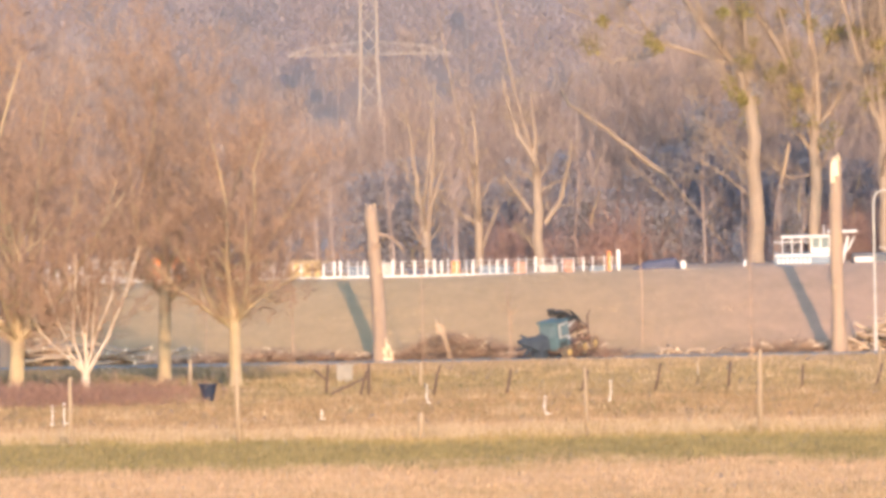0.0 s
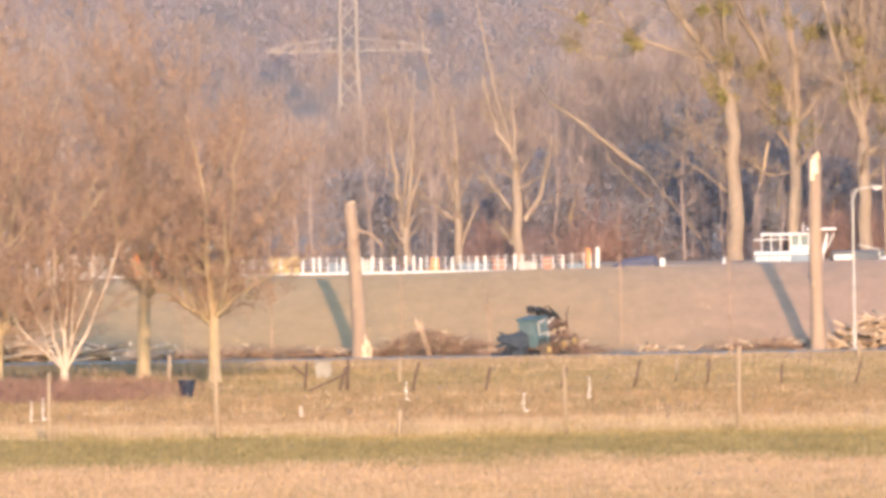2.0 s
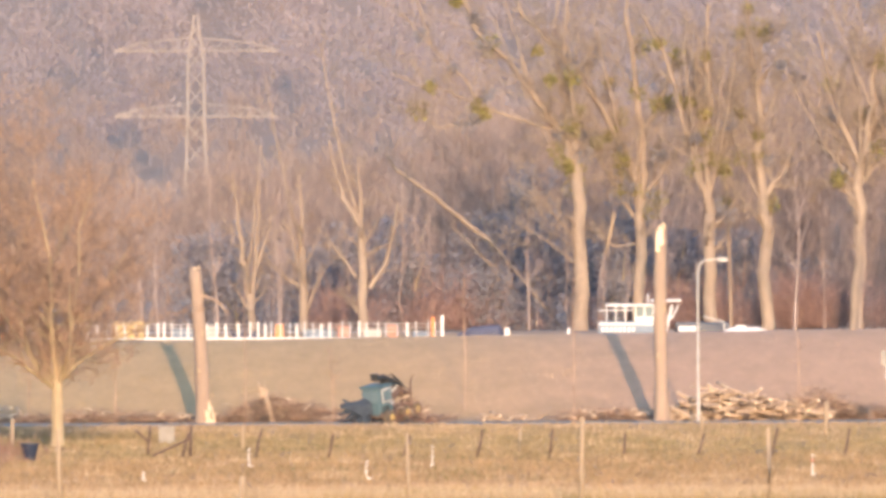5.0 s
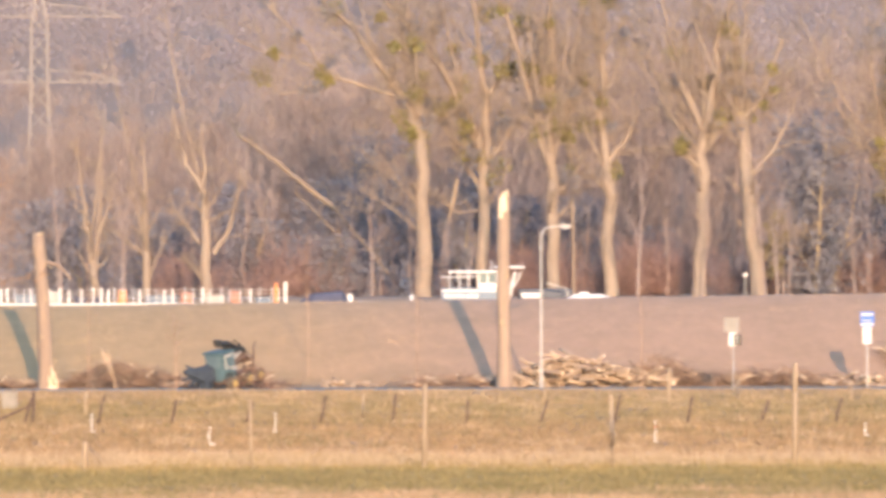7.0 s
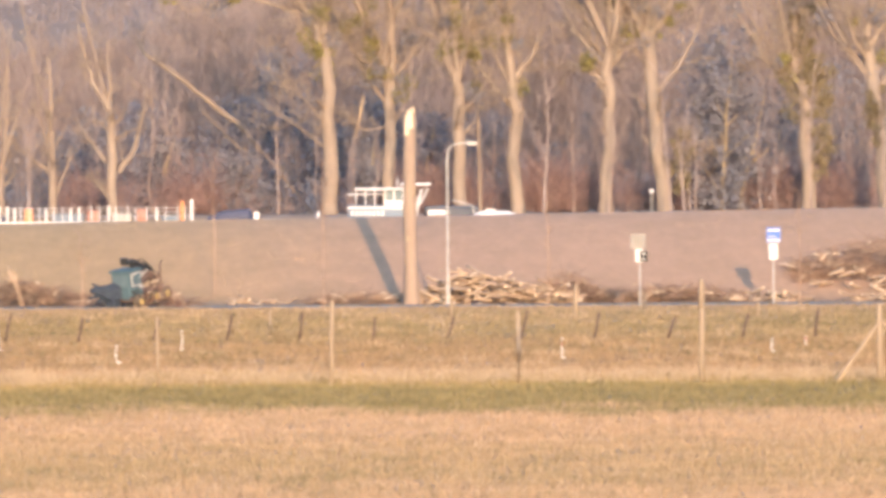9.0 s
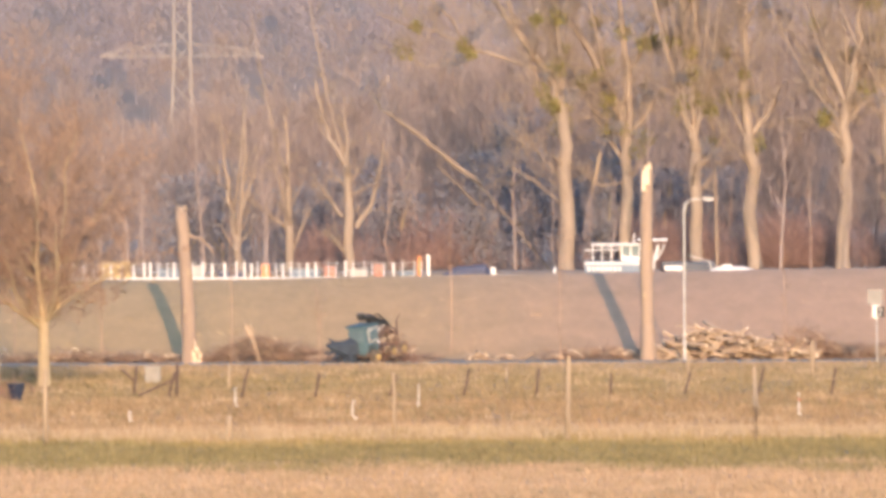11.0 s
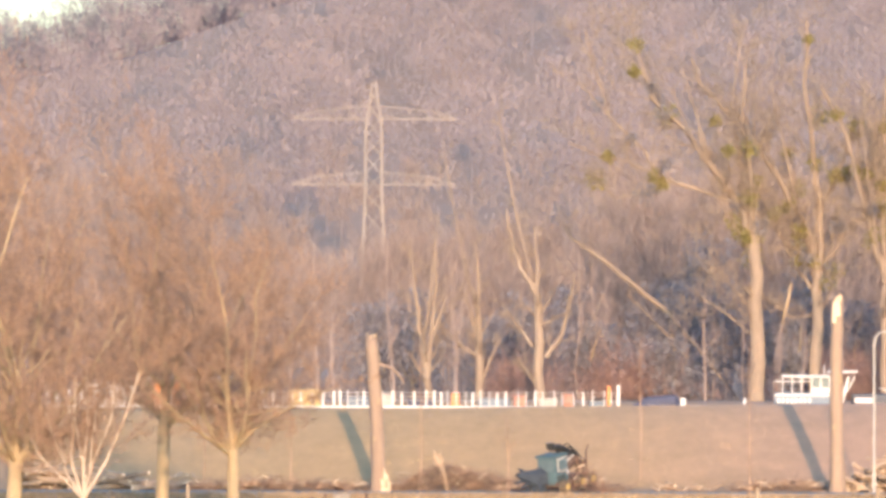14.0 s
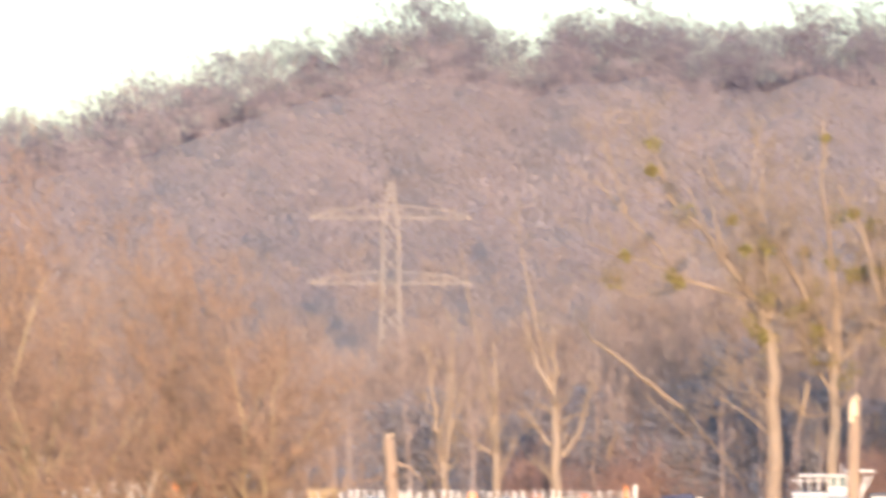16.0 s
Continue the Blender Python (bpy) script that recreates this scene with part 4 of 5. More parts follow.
# ---- fences ----
def stake(x, y, h, r, lean, seed, label, group, material=None, name="fence_post"):
    """A rough round post with a chamfered top."""
    rng = np.random.default_rng(seed)
    bm = rod_bm([(0, 0, -0.05), (lean * 0.5 + rng.normal(0, 0.012), 0, h * 0.5), (lean, 0, h - 0.05), (lean * 1.02, 0, h)], [r * 1.05, r, r * 0.95, r * 0.6], 8)
    ob = smooth(part(name, bm, material or M_STAKE))
    ob.location = (x, y, float(land_z(x, y)))
    return tagged(ob, label, "fence post", group)


NEARROW = "tall posts of the meadow fence"
for k, (px, ph, pr) in enumerate(((-21.74, 2.15, 0.075), (-16.56, 2.3, 0.085), (-10.99, 0.85, 0.11), (-5.89, 2.15, 0.065), (-0.59, 2.6, 0.09), (5.15, 2.25, 0.08), (10.73, 2.3, 0.105), (16.21, 2.4, 0.115))):
    stake(px * 0.997, 310, ph, pr * 0.8, 0.03 * (-1) ** k, 500 + k, "weathered upright wooden post in the meadow fence" if ph > 1.5 else "short wooden post in the dry grass", NEARROW)
# corner post with its braces
for dx in (-1.35, 1.5):
    br = part("brace", rod_bm([(16.16 + dx, 310.1, 0.0), (16.2, 310, 1.9)], [0.075, 0.07], 8), M_STAKE)
    tagged(br, "slanting wooden brace against the corner post", "fence brace", "braces of the corner post")

FARROW = "dark leaning posts of the roadside fence"
for k in range(17):
    px = -10.3 + 2.79 * (k - 2)
    stake(px * 0.99, 381 + 0.6 * math.sin(k * 2.1), 1.0 + 0.15 * math.sin(k * 1.7), 0.05, (0.26, 0.24, 0.18, 0.28, 0.24, 0.12, 0.06)[k % 7], 530 + k, "thin dark leaning fence post", FARROW, M_RUST)
stake(-15.45, 382, 1.3, 0.06, 0.05, 560, "dark end post with a slanting strut", FARROW, M_RUST)
tagged(part("brace", rod_bm([(-16.85, 382, -0.05), (-15.4, 382, 0.6)], [0.05, 0.045], 7), M_RUST), "dark slanting strut of the end post", "fence brace")
stake(-17.3, 388, 1.15, 0.055, 0.1, 561, "dark crooked fence post", FARROW, M_RUST)
tagged(part("brace", rod_bm([(-17.75, 388, 0.8), (-17.28, 388, 0.37)], [0.05, 0.04], 7), M_RUST), "dark broken arm on the crooked post", "fence brace")
for k, (px, py, ph, pr) in enumerate(((-23.0, 397, 1.3, 0.07), (-14.1, 400, 1.0, 0.06), (-3.1, 390, 1.0, 0.05), (4.2, 424, 1.3, 0.07), (9.3, 420, 1.5, 0.085), (15.2, 440, 1.4, 0.12), (17.0, 424, 1.1, 0.06), (24.0, 424, 1.0, 0.06), (12.4, 428, 1.0, 0.05))):
    stake(px, py, ph, pr, 0.02, 580 + k, "pale weathered fence post in the meadow", "pale posts in the meadow")


def tape_stake(x, y, h, seed, red=False):
    """A slim white plastic electric-fence stake with a foot tread and clips."""
    rng = np.random.default_rng(seed)
    t = thing("electric_fence_stake", x, y, 0, "slim white plastic electric-fence stake in the grass" + (" with a red band" if red else ""), "fence stake", "white electric-fence stakes")
    b = rng.normal(0, 0.06)
    part("shaft", rod_bm([(0, 0, -0.02), (b, 0, h * 0.5), (b * 0.3, 0, h)], [0.016, 0.017, 0.011], 6), M_WHITE, t)
    part("tread", box_bm(-0.02, -0.03, 0.08, 0.11, 0.03, 0.12, 0.008), M_WHITE, t)
    for k in range(3):
        part("clip", rod_bm([(b * 0.7 - 0.03, -0.02, h * (0.5 + 0.2 * k)), (b * 0.7 + 0.06, -0.02, h * (0.53 + 0.2 * k))], 0.016, 6), M_REDPAINT if red and k == 1 else M_WHITE, t)


M_REDPAINT = mottled("red_plastic", (0.45, 0.06, 0.04), (0.6, 0.10, 0.07), 6, 0.5)
for k, (px, py, ph, red) in enumerate(((-23.8, 338, 0.8, 0), (-24.1, 336, 0.75, 0), (-15.2, 337, 0.4, 0), (-12.5, 362, 0.75, 0), (-7.75, 339, 0.7, 0), (-6.05, 362, 0.8, 0), (7.1, 342, 0.8, 1), (14.6, 352, 0.55, 0), (12.1, 350, 0.6, 0), (16.3, 365, 0.4, 1))):
    tape_stake(px, py, ph, 600 + k, bool(red))
tp = part("barrier_tape", rod_bm([(19.8, 345, 0.85), (20.2, 345, 0.55), (20.55, 345, 0.3), (20.9, 345, 0.05)], [0.03, 0.035, 0.03, 0.025], 6), M_WHITE)
tagged(tp, "white tape sagging from the fence to the ground", "tape")


M_SOIL = mottled("dark_soil", (0.05, 0.035, 0.025), (0.11, 0.08, 0.055), 8.0, 0.95, bump=0.8)


def molehill(x, y, r, seed):
    """A low lumpy mound of loose soil."""
    rng = np.random.default_rng(seed)
    bm = bmesh.new()
    bmesh.ops.create_icosphere(bm, subdivisions=3, radius=1.0)
    for v in bm.verts:
        n = 1 + 0.35 * noise.noise(v.co * 2.2 + Vector((seed, 0, 0)))
        v.co = Vector((v.co.x * r * n, v.co.y * r * n, max(v.co.z, -0.15) * r * 0.45 * n))
    ob = smooth(part("molehill", bm, M_SOIL))
    ob.location = (x, y, float(land_z(x, y)))
    ob.rotation_euler[2] = rng.uniform(0, 6)
    return tagged(ob, "low dark molehill in the withered grass", "molehill", "molehills in the meadow")


for k, (mx, my, mr) in enumerate(((-6.9, 331, 0.17), (-1.2, 331, 0.15), (4.8, 332, 0.2), (15.1, 331, 0.22), (-14.0, 333, 0.14), (10.6, 340, 0.16))):
    molehill(mx, my, mr, 640 + k)

M_NAVY = mottled("dark_blue_plastic", (0.014, 0.02, 0.04), (0.03, 0.04, 0.07), 3.0, 0.6)
tub = thing("dark_tub", -21.3, 379, 0, "dark blue tub-shaped body with a bent rod in the grass", "tub")
part("body", rod_bm([(0, 0, 0), (0, 0, 0.1), (0, 0, 0.62)], [0.2, 0.22, 0.33], 18), M_NAVY, tub)
part("rim", rod_bm([(0, 0, 0.6), (0, 0, 0.66)], [0.36, 0.36], 18), M_NAVY, tub)
part("handle", rod_bm([(0.3, -0.02, 0.62), (0.42, -0.02, 0.68), (0.55, -0.02, 0.5), (0.6, -0.02, 0.2)], 0.018, 6), M_RUST, tub)

# ---- road furniture ----
def street_lamp(x, y):
    t = thing("street_lamp", x, y, 0.0, "slim grey street lamp with a bent arm by the road", "street lamp")
    part("pole", rod_bm([(0, 0, -0.05), (0, 0, 0.9), (0, 0, 0.95), (0, 0, 6.7), (0.05, 0, 6.98), (0.2, 0, 7.18), (0.42, 0, 7.26), (0.95, 0, 7.3)], [0.085, 0.085, 0.06, 0.05, 0.045, 0.042, 0.04, 0.035], 10), M_GALV, t)
    hd = part("lamp_head", box_bm(0.85, -0.09, 7.22, 1.36, 0.09, 7.37, 0.04), M_GALV, t, "flat grey lamp head")
    part("lens", box_bm(0.95, -0.07, 7.19, 1.3, 0.07, 7.225, 0.01), M_WHITE, hd, "clouded lamp glass")


street_lamp(4.40, 457.9)
M_GREYBOX = mottled("pale_grey_paint", (0.20, 0.185, 0.17), (0.28, 0.26, 0.24), 2.0, 0.6)
M_BLUE = mottled("blue_sign_sheet", (0.05, 0.13, 0.42), (0.08, 0.18, 0.5), 3, 0.5)
M_BLACK = mottled("black_plastic", (0.02, 0.02, 0.022), (0.04, 0.04, 0.04), 4, 0.5)


def road_sign(x, y):
    t = thing("road_sign", x, y, 0.0, "pale road sign with white plate and dark box", "road sign")
    part("post", rod_bm([(0, 0, -0.05), (0, 0, 3.2)], 0.035, 8), M_GALV, t)
    part("panel", box_bm(-0.42, -0.05, 2.55, 0.26, -0.02, 3.22, 0.01), M_GREYBOX, t, "large square panel seen from its back")
    part("lower_plate", box_bm(-0.2, -0.055, 1.95, 0.14, -0.03, 2.53, 0.008), M_WHITE, t, "white plate")
    bx = part("box", box_bm(0.0, -0.16, 1.98, 0.34, -0.06, 2.46, 0.02), M_BLACK, t, "dark box")
    part("bar", box_bm(0.12, -0.175, 2.28, 0.22, -0.155, 2.36), M_WHITE, bx)
    part("bar", box_bm(0.08, -0.175, 2.08, 0.2, -0.155, 2.14), M_WHITE, bx)


def bus_stop(x, y):
    t = thing("bus_stop_sign", x, y, 0.05, "blue and white bus stop sign above a white board", "bus stop")
    part("post", rod_bm([(0, 0, -0.3), (0, 0, 3.1)], 0.04, 8), M_GALV, t)
    pn = part("panel", box_bm(-0.31, -0.06, 2.47, 0.33, -0.03, 3.16, 0.02), M_BLUE, t, "blue panel")
    part("stripe", box_bm(-0.25, -0.07, 2.98, 0.27, -0.056, 3.07), M_WHITE, pn)
    part("stripe", box_bm(-0.28, -0.07, 2.52, 0.30, -0.056, 2.62), M_WHITE, pn)
    part("stripe", box_bm(-0.2, -0.07, 2.72, 0.16, -0.056, 2.76), M_WHITE, pn)
    part("timetable_board", box_bm(-0.2, -0.07, 1.7, 0.2, -0.03, 2.44, 0.015), M_WHITE, t, "white board")


road_sign(12.9, 452.4)
bus_stop(19.1, 458.5)
cb = thing("utility_cabinet", -17.6, 412, 0, "pale grey utility cabinet on the verge", "cabinet")
part("plinth", box_bm(-0.33, -0.2, -0.02, 0.33, 0.2, 0.1, 0.01), M_GREYBOX, cb)
bd = part("body", box_bm(-0.31, -0.18, 0.1, 0.31, 0.18, 0.66, 0.02), M_GREYBOX, cb)
part("door", box_bm(-0.27, -0.2, 0.14, 0.27, -0.182, 0.62, 0.005), M_GREYBOX, cb)
part("roof", box_bm(-0.35, -0.22, 0.66, 0.35, 0.22, 0.72, 0.015), M_GREYBOX, cb)

# ---- forestry machine ----
M_TEAL = mottled("teal_paint", (0.055, 0.10, 0.12), (0.095, 0.15, 0.17), 3.0, 0.75, bump=0.1)
M_GLASS = mottled("dusty_glass", (0.08, 0.12, 0.14), (0.14, 0.19, 0.21), 2.0, 0.25, bump=0)
M_YELLOW = mottled("yellow_paint", (0.40, 0.27, 0.09), (0.52, 0.37, 0.14), 4.0, 0.5)
# Blue-grey of the machine's cast shadow, made into a material.
M_MACHINESHADE = mottled("machine_shadow_blue_grey", (0.028, 0.038, 0.056), (0.055, 0.07, 0.092), 3.0, 0.9)
M_TYRE = mottled("muddy_rubber", (0.08, 0.066, 0.055), (0.16, 0.13, 0.10), 6.0, 0.9)


def machine(x, y):
    t = thing("forestry_machine", x, y, 0.0, "teal forestry machine with a dark folded loading crane", "forestry machine")
    t.rotation_euler[2] = radians(57)
    R = Matrix.Rotation(radians(-9), 4, "Y")

    def put(name, bm, m, parent=None, label=""):
        bmesh.ops.transform(bm, matrix=R, verts=bm.verts)
        return part(name, bm, m, parent or t, label)

    put("chassis", box_bm(-0.6, -0.5, 0.35, 1.9, 0.5, 0.62, 0.05), M_RUST, None, "dark steel frame")
    body = put("bonnet", box_bm(-0.62, -0.5, 0.42, 0.42, 0.5, 1.02, 0.12), M_TEAL, None, "teal engine cover")
    for k in range(5):
        put("grille_bar", box_bm(-0.5 + 0.13 * k, -0.52, 0.5, -0.44 + 0.13 * k, -0.495, 0.85, 0.005), M_BLACK, body)
    cab = put("cab", box_bm(-0.6, -0.48, 0.98, 0.4, 0.48, 1.66, 0.06), M_TEAL, None, "teal driver's cab")
    put("roof", box_bm(-0.68, -0.54, 1.66, 0.48, 0.54, 1.78, 0.05), M_TEAL, cab)
    put("window", box_bm(-0.22, -0.505, 1.06, 0.34, -0.475, 1.6, 0.01), M_GLASS, cab, "dusty side window")
    put("window", box_bm(-0.625, -0.4, 1.06, -0.595, 0.4, 1.6, 0.01), M_GLASS, cab, "dusty front window")
    put("pillar", box_bm(-0.42, -0.52, 1.0, -0.34, -0.47, 1.62, 0.01), M_GALV, cab, "pale pillar")
    put("window_bar", box_bm(-0.34, -0.52, 1.54, 0.05, -0.5, 1.62, 0.008), M_GALV, cab)
    for z0 in (1.0, 1.58):
        put("window_frame", box_bm(-0.28, -0.515, z0, 0.4, -0.478, z0 + 0.06, 0.008), M_GALV, cab, "pale window frame")
    put("lamp", box_bm(0.24, -0.56, 0.86, 0.38, -0.48, 0.95, 0.02), M_WHITE, body, "round work lamp")
    # Wedge, prongs and block added as solids in place of the machine's shadow.
    put("shadow_wedge", rod_bm([(-0.5, 0.3, 0.8), (-0.95, 0.5, 0.78), (-1.3, 0.65, 0.95), (-1.75, 0.85, 1.1)], [0.5, 0.44, 0.28, 0.1], 6), M_MACHINESHADE, None, "dark blue-grey wedge standing in for the machine's shadow")
    for k, (ax, ay, az) in enumerate(((-1.9, 0.9, 0.75), (-1.7, 0.7, 0.45), (-1.5, 0.9, 1.35))):
        put("shadow_prong", rod_bm([(-1.0, 0.5, 0.75), ((ax - 1.0) / 2, (ay + 0.5) / 2, (az + 0.85) / 2), (ax, ay, az)], [0.13, 0.1, 0.04], 6), M_MACHINESHADE, None, "dark prong of the added shadow shape")
    put("shadow_block", box_bm(-1.1, 0.1, 0.1, -0.5, 0.6, 0.9, 0.06), M_MACHINESHADE, None, "dark blue-grey block standing in for the machine's shadow")
    for wx, wr, wy in ((-0.2, 0.3, -0.6), (0.95, 0.36, -0.66), (1.75, 0.36, -0.66), (-0.2, 0.3, 0.6), (0.95, 0.36, 0.66), (1.75, 0.36, 0.66)):
        bm = bmesh.new()
        bmesh.ops.create_cone(bm, cap_ends=True, segments=24, radius1=wr, radius2=wr, depth=0.34, matrix=Matrix.Translation((wx, wy, wr + 0.16 * max(wx, 0))) @ Matrix.Rotation(radians(90), 4, "X"))
        bmesh.ops.bevel(bm, geom=[e for e in bm.edges if len(e.link_faces) == 2 and e.calc_face_angle(0) > 1], offset=0.06, segments=2, affect="EDGES")
        wheel = part("wheel", bm, M_TYRE, t, "muddy tyre")
        bm = bmesh.new()
        side = -1 if wy < 0 else 1
        bmesh.ops.create_cone(bm, cap_ends=True, segments=18, radius1=wr * 0.5, radius2=wr * 0.42, depth=0.06, matrix=Matrix.Translation((wx, wy + side * 0.18, wr + 0.16 * max(wx, 0))) @ Matrix.Rotation(radians(90), 4, "X"))
        part("rim", bm, M_YELLOW, wheel, "yellow wheel rim")
    crane = put("crane_column", rod_bm([(0.55, 0, 0.6), (0.55, 0, 1.5), (0.4, 0, 2.0)], [0.2, 0.16, 0.13], 10), M_BLACK, None, "dark crane column")
    put("boom", rod_bm([(-0.3, -0.1, 2.08), (0.4, -0.1, 2.05), (1.1, -0.1, 1.72), (1.75, -0.1, 1.35)], [0.12, 0.14, 0.12, 0.1], 8), M_BLACK, crane)
    put("stick", rod_bm([(1.75, -0.15, 1.35), (1.2, -0.2, 1.5), (0.7, -0.2, 1.35)], [0.1, 0.09, 0.08], 8), M_RUST, crane)
    put("cylinder", rod_bm([(0.5, -0.25, 1.3), (1.3, -0.25, 1.55)], [0.07, 0.05], 8), M_GALV, crane)
    for k in range(5):
        a = 0.3 * k
        put("hose", rod_bm([(0.2 + a * 0.5, -0.2, 2.0 - 0.1 * k), (0.8 + a * 0.5, -0.3, 2.12 - 0.18 * k), (1.5 + a * 0.3, -0.3, 1.6 - 0.12 * k), (1.9 + 0.05 * k, -0.2, 1.1 - 0.1 * k)], 0.035, 6), M_BLACK, crane)
    put("rotator", rod_bm([(-0.32, -0.1, 2.02), (-0.3, -0.1, 2.32)], [0.16, 0.2], 10), M_BLACK, crane)
    for dx in (-1, 1):
        put("grapple_jaw", rod_bm([(1.75, -0.2, 1.35), (1.75 + 0.25 * dx, -0.2, 1.05), (1.75 + 0.28 * dx, -0.2, 0.75), (1.75 + 0.08 * dx, -0.2, 0.55)], [0.1, 0.11, 0.09, 0.03], 8), M_RUST, crane, "rusty jaw")
    put("stake_bar", rod_bm([(1.95, -0.4, 0.6), (2.05, -0.4, 1.6), (2.35, -0.4, 1.85)], [0.05, 0.04, 0.02], 6), M_RUST)
    put("stake_bar", rod_bm([(1.3, -0.4, 0.6), (1.32, -0.4, 1.5)], [0.05, 0.04], 6), M_RUST)
    put("load", rod_bm([(0.5, -0.2, 1.05), (1.2, -0.1, 1.3), (2.1, -0.2, 1.1)], [0.22, 0.3, 0.14], 8), M_RUST, None, "dark bundle of branches")


machine(-9.85, 455.3)
brush_heap("brush_heap", -9.5, 455.6, 1.9, 1.5, 170, 315, "dark tangle of branches beside the loading crane", M_BRAMBLE, 0.016, 0.4)
brush_heap("brush_heap", -12.4, 459.8, 5.6, 0.42, 900, 314, "low litter of bark and twigs before the machine", M_TWIG, 0.016)

# ---- barge on the canal ----
M_HULL = mottled("dark_hull_paint", (0.05, 0.06, 0.08), (0.10, 0.11, 0.14), 0.6, 0.5)
M_SAND = mottled("faded_yellow_paint", (0.44, 0.32, 0.14), (0.60, 0.46, 0.22), 2.5, 0.6)
M_PALEBLUE = mottled("pale_grey_blue_paint", (0.12, 0.16, 0.22), (0.19, 0.24, 0.30), 1.5, 0.5)
M_ORANGE = mottled("orange_paint", (0.62, 0.22, 0.08), (0.75, 0.30, 0.12), 1.0, 0.6)
M_BRICK = mottled("faded_red_paint", (0.36, 0.16, 0.12), (0.48, 0.24, 0.18), 1.5, 0.6)
M_DARKBLUE = mottled("dark_blue_tarpaulin", (0.06, 0.065, 0.10), (0.10, 0.105, 0.15), 1.5, 0.7)


def barge(x, y, z):
    """Long low barge; x runs from the bow (negative) to the stern, 0 under the wheelhouse."""
    rng = np.random.default_rng(9)
    t = thing("barge", x, y, z, "long low canal barge with white railing and wheelhouse", "barge")
    bm = bmesh.new()
    prof = [(-42, 0.2), (-40, 1.6), (-37, 2.5), (6, 2.5), (8.2, 2.2), (8.6, 1.2)]
    rows = [[bm.verts.new((px, s * w, zz)) for px, w in prof] for s, zz in ((-1, -0.9), (-1, 1.02), (1, 1.02), (1, -0.9))]
    for a, b in zip(rows, rows[1:] + rows[:1]):
        for i in range(len(prof) - 1):
            bm.faces.new((a[i], a[i + 1], b[i + 1], b[i]))
    for i in (0, -1):
        bm.faces.new([r[i] for r in rows])
    bmesh.ops.recalc_face_normals(bm, faces=bm.faces)
    part("hull", bm, M_HULL, t, "dark hull")
    part("gunwale", box_bm(-37, -2.62, 1.18, -9.6, -2.46, 1.28, 0.02), M_WHITE, t, "white gunwale")
    rail = part("railing", rod_bm([(-37, -2.5, 1.92), (-9.6, -2.5, 1.92)], 0.010, 6), M_WHITE, t, "white railing")
    for zz in (1.54, 1.73):
        part("rail", rod_bm([(-37, -2.5, zz), (-9.6, -2.5, zz)], 0.009, 6), M_WHITE, rail)
    px = -37.0
    while px < -9.5:
        w = 0.022 if rng.random() < 0.5 else 0.05
        part("stanchion", box_bm(px - w, -2.54, 1.3, px + w, -2.46, 1.96 + rng.uniform(-0.05, 0.1), 0.01), M_WHITE, rail)
        px += rng.uniform(0.25, 0.62)
    part("post", box_bm(-9.65, -2.55, 1.2, -9.5, -2.4, 2.3, 0.02), M_WHITE, t)
    part("post", box_bm(-10.1, -2.55, 1.2, -9.95, -2.4, 2.25, 0.02), M_ORANGE, t)
    part("locker", box_bm(-25.4, -2.2, 1.0, -23.9, -1.2, 2.05, 0.05), M_SAND, t, "yellow deck box")
    part("locker", box_bm(-17.6, -2.2, 1.0, -17.2, -1.8, 1.9, 0.03), M_ORANGE, t, "orange locker")
    for k, (cx, cw, ch, cm) in enumerate(((-22.6, 1.1, 0.55, M_PALEBLUE), (-20.9, 0.5, 0.7, M_GALV), (-19.7, 1.3, 0.45, M_DARKBLUE), (-16.3, 1.5, 0.5, M_PALEBLUE), (-14.6, 0.6, 0.65, M_BRICK),
                                          (-13.4, 0.9, 0.5, M_GALV), (-12.2, 0.5, 0.7, M_BRICK), (-28.4, 1.0, 0.6, M_BRICK), (-11.0, 0.7, 0.4, M_PALEBLUE))):
        crate = part("crate", box_bm(cx, -2.1, 1.0, cx + cw, -1.3, 1.0 + ch + 0.1, 0.04), cm, t)
        part("lid", box_bm(cx - 0.03, -2.13, 1.1 + ch, cx + cw + 0.03, -1.27, 1.15 + ch, 0.01), cm, crate)
    fore = part("fore_cabin", box_bm(-35.6, -1.8, 1.0, -32.8, 1.8, 2.35, 0.06), M_WHITE, t, "white bow cabin")
    for k in range(3):
        part("window", box_bm(-35.3 + 0.85 * k, -1.83, 1.6, -34.8 + 0.85 * k, -1.795, 2.1, 0.01), M_GLASS, fore)
    part("cabin", box_bm(-32.0, -1.8, 1.0, -30.2, 1.8, 2.3, 0.05), M_ORANGE, t, "orange deck cabin")
    part("canopy", box_bm(-33.2, -2.0, 2.5, -26.8, 2.0, 2.62, 0.03), M_GALV, t, "thin grey canopy roof")
    for k in (-33.0, -29.8, -27.0):
        part("canopy_post", rod_bm([(k, -1.9, 1.0), (k, -1.9, 2.5)], 0.03, 6), M_GALV, t)
    part("tarpaulin", rod_bm([(-8.9, -0.9, 1.2), (-8.2, -0.9, 1.3), (-6.9, -0.9, 1.35), (-6.5, -0.9, 1.2)], [0.15, 0.42, 0.5, 0.12], 10), M_DARKBLUE, t, "dark blue tarpaulin over cargo")
    part("bollard", box_bm(-6.6, -2.4, 1.0, -6.35, -2.1, 1.7, 0.03), M_WHITE, t, "white bollard")
    part("hatch", box_bm(-6.2, -2.3, 1.0, -4.7, -1.2, 1.35, 0.04), M_GALV, t, "grey hatch")
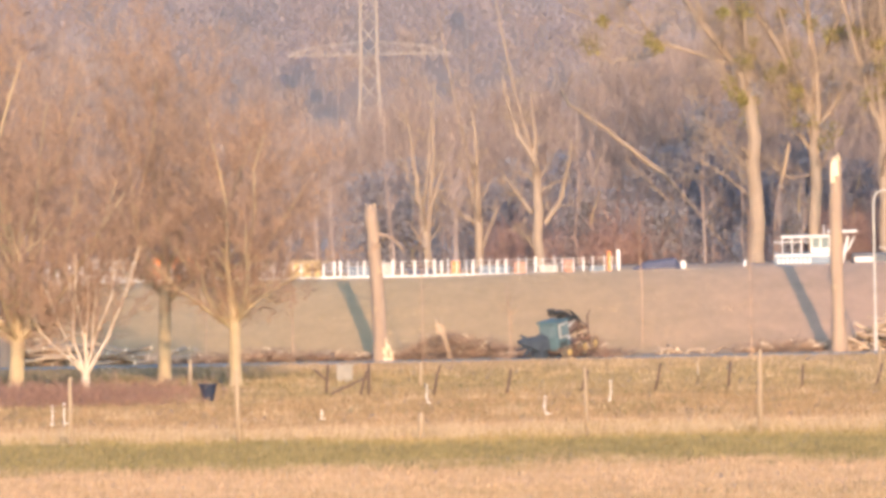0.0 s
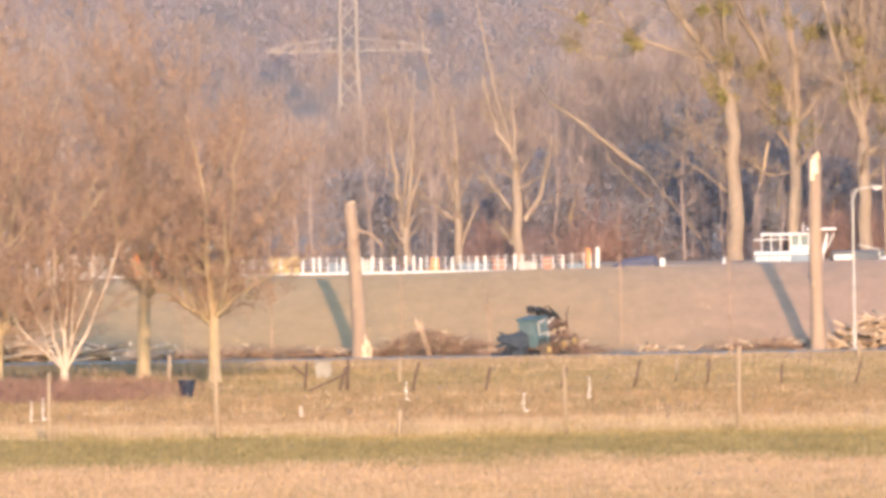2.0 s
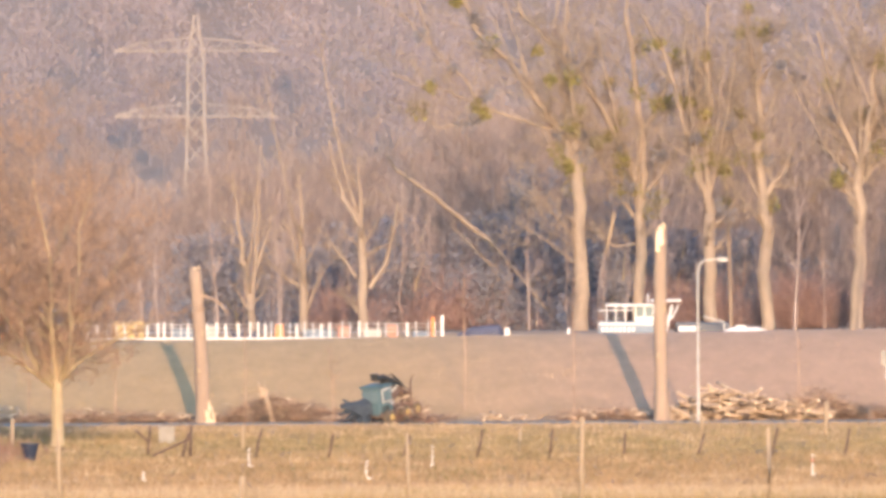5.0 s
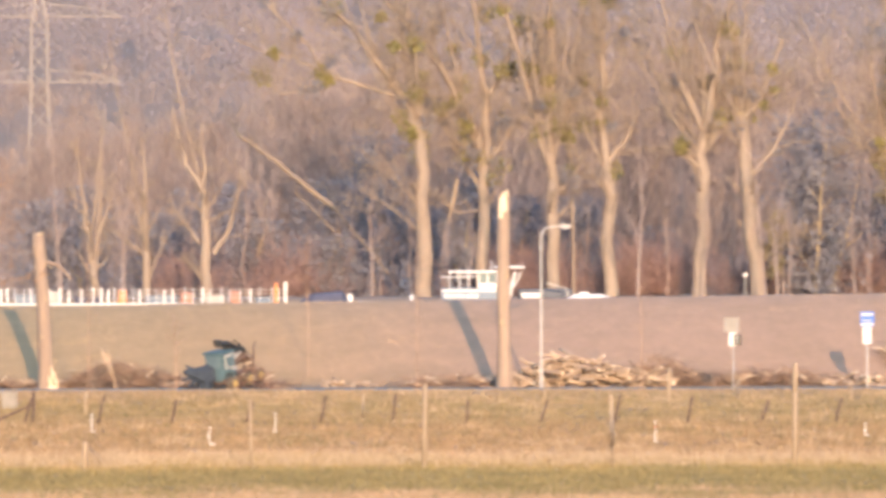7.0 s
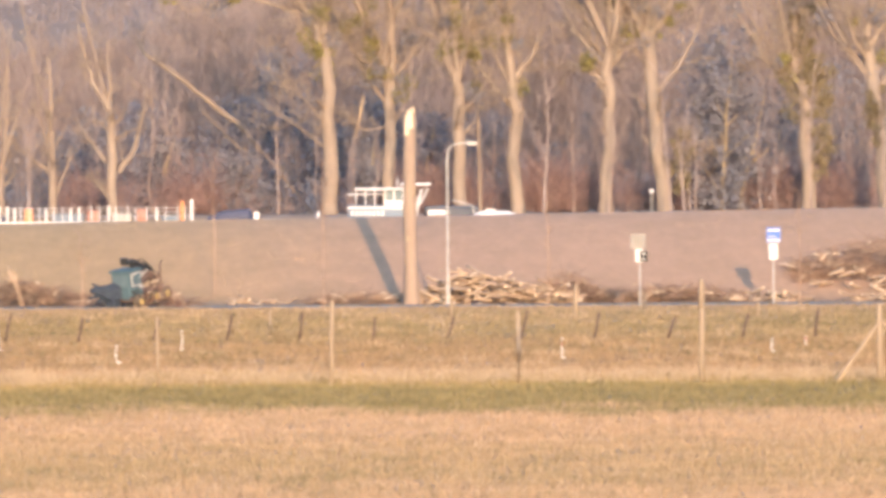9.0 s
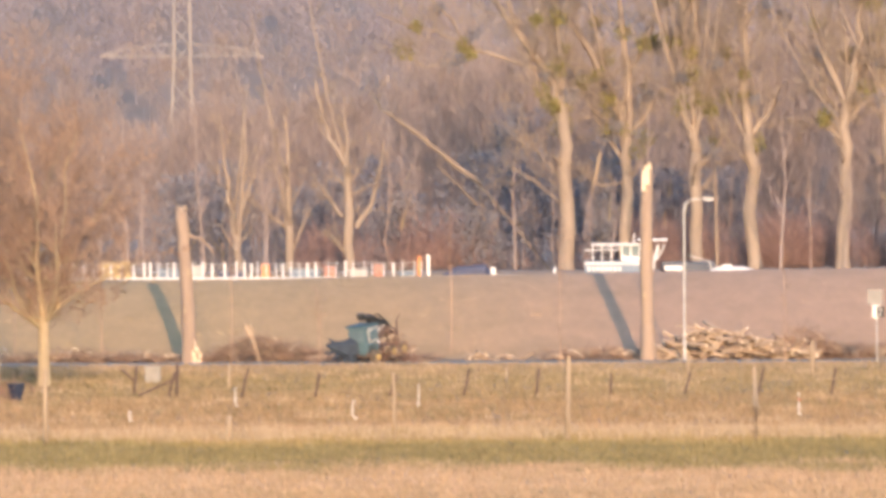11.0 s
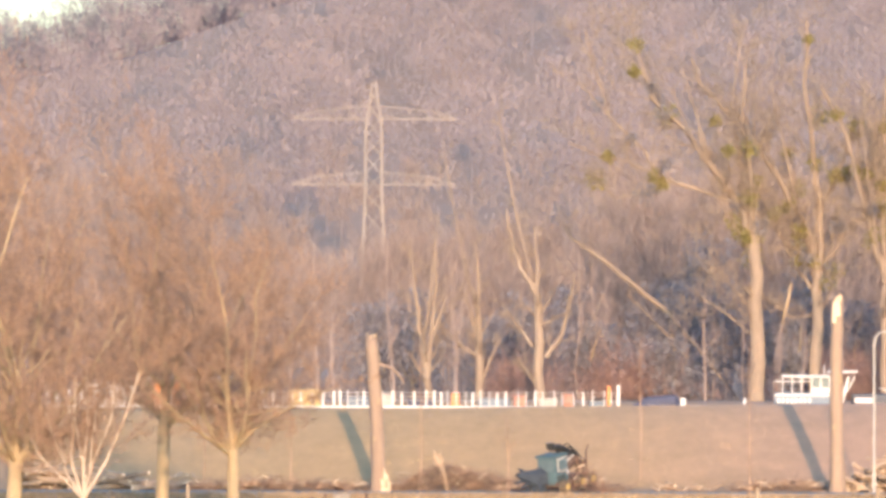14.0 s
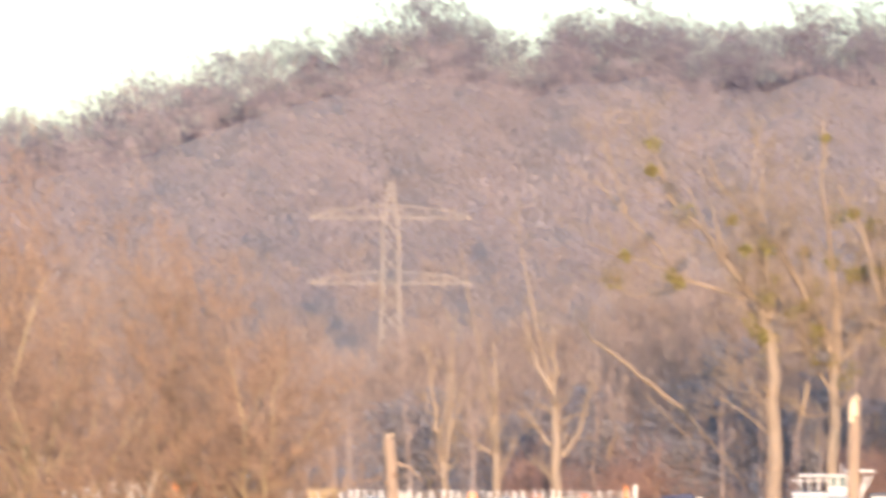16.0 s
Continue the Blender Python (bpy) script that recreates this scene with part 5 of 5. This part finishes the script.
    part("bollard", rod_bm([(-3.55, -2.2, 1.0), (-3.55, -2.2, 1.3), (-3.5, -2.2, 1.7)], [0.16, 0.1, 0.05], 8), M_WHITE, t, "white bollard")
    side = part("side_cabin", box_bm(-2.1, -2.4, 1.0, 1.1, 2.2, 1.95, 0.06), M_PALEBLUE, t, "pale grey-blue after cabin")
    part("stripe", box_bm(-2.08, -2.42, 1.8, 1.05, -2.405, 1.9), M_WHITE, side)
    for k in range(8):
        part("bar", box_bm(-1.95 + 0.21 * k, -2.425, 1.48, -1.82 + 0.21 * k, -2.405, 1.7), M_WHITE, side)
    house = part("wheelhouse", box_bm(-0.35, -1.7, 1.75, 1.05, 1.7, 2.0, 0.03), M_WHITE, t, "white wheelhouse")
    for k in range(4):
        part("pillar", box_bm(-0.35 + 0.44 * k, -1.7, 2.0, -0.27 + 0.44 * k, -1.62, 2.5, 0.01), M_WHITE, house)
        if k < 3:
            part("pane", box_bm(-0.27 + 0.44 * k, -1.68, 2.0, 0.09 + 0.44 * k, -1.66, 2.5), M_GLASS, house)
    part("roof", box_bm(-1.75, -1.9, 2.5, 1.0, 1.9, 2.6, 0.03), M_WHITE, house)
    part("upper_roof", box_bm(0.45, -1.9, 2.72, 1.9, 1.9, 2.82, 0.03), M_WHITE, house)
    for k in (-1.7, -1.25, -0.8):
        part("awning_post", rod_bm([(k, -1.8, 1.75), (k, -1.8, 2.5)], 0.03, 6), M_WHITE, house)
    part("awning_rail", rod_bm([(-2.1, -1.9, 2.3), (-0.4, -1.9, 2.32)], 0.03, 6), M_WHITE, house)
    part("mast", rod_bm([(0.3, -1.5, 2.6), (0.3, -1.5, 3.1)], 0.03, 6), M_WHITE, house)
    house.location.z += 0.19
    part("gantry", rod_bm([(1.05, -1.8, 1.0), (1.45, -1.8, 2.74)], 0.07, 6), M_WHITE, t)
    part("gantry", rod_bm([(1.75, -1.8, 2.74), (1.5, -1.8, 2.2), (1.1, -1.8, 1.8)], 0.04, 6), M_WHITE, t)
    for k in range(2):
        part("stern_box", box_bm(1.75, -2.2, 1.05 + 0.42 * k, 2.6, -1.0, 1.3 + 0.42 * k, 0.03), M_WHITE, t, "white slatted box")
    part("stern_cabin", box_bm(1.6, -0.8, 1.0, 4.2, 1.6, 1.9, 0.06), M_HULL, t)
    part("davit", rod_bm([(2.9, -2.0, 2.2), (3.9, -2.0, 1.95), (4.1, -2.0, 1.0)], 0.04, 6), M_GALV, t)
    boat = part("dinghy", rod_bm([(3.95, -2.0, 1.4), (4.3, -2.0, 1.38), (5.6, -2.0, 1.38), (6.1, -2.0, 1.44)], [0.12, 0.28, 0.28, 0.06], 12), M_WHITE, t, "white upturned dinghy")
    part("thwart", box_bm(4.5, -2.2, 1.6, 5.0, -1.8, 1.76, 0.02), M_WHITE, boat)


barge(2.0, 490.0, 2.1)

# ---- pylon before the hill ----
M_PYLON = mottled("weathered_pylon_steel", (0.255, 0.222, 0.196), (0.35, 0.305, 0.27), 0.3, 0.7)


def pylon(x, y):
    base = float(land_z(x, y))
    t = thing("pylon", x, y, base, "pale steel lattice pylon with two crossarms before the hill", "pylon")
    half = lambda z: 1.75 - 0.75 * min(z / 18.0, 1) - 0.8 * max(z - 25, 0) / 6
    H = 31.0
    for sx in (-1, 1):
        for sy in (-1, 1):
            zs = [0, 9, 18, 25, H]
            part("leg", rod_bm([(sx * half(z), sy * half(z), z) for z in zs], 0.105, 5), M_PYLON, t)
    z = 0.0
    while z < H - 1.5:
        z2 = min(z + 2 * half(z) * 0.9 + 0.4, H)
        for sx in (-1, 1):
            part("brace", rod_bm([(-half(z) * sx, -half(z), z), (half(z2) * sx, -half(z2), z2)], 0.06, 4), M_PYLON, t)
            part("brace", rod_bm([(sx * half(z), -half(z), z), (sx * half(z2), half(z2), z2)], 0.06, 4), M_PYLON, t)
        z = z2
    for az in (26.6, 18.6):
        for sx in (-1, 1):
            arm = part("crossarm", rod_bm([(sx * 0.6, -0.5, az), (sx * 10.0, 0, az)], 0.09, 5), M_PYLON, t)
            part("strut", rod_bm([(sx * 0.6, 0, az + 1.6), (sx * 7.0, 0, az + 0.95), (sx * 10.0, 0, az)], 0.07, 5), M_PYLON, arm)
            for k in range(6):
                u = 1.0 + 1.45 * k
                part("strut", rod_bm([(sx * u, 0, az), (sx * (u + 0.75), 0, az + 1.55 - 0.1 * u), (sx * (u + 1.45), 0, az)], 0.05, 4), M_PYLON, arm)


pylon(-49.2, 1240)
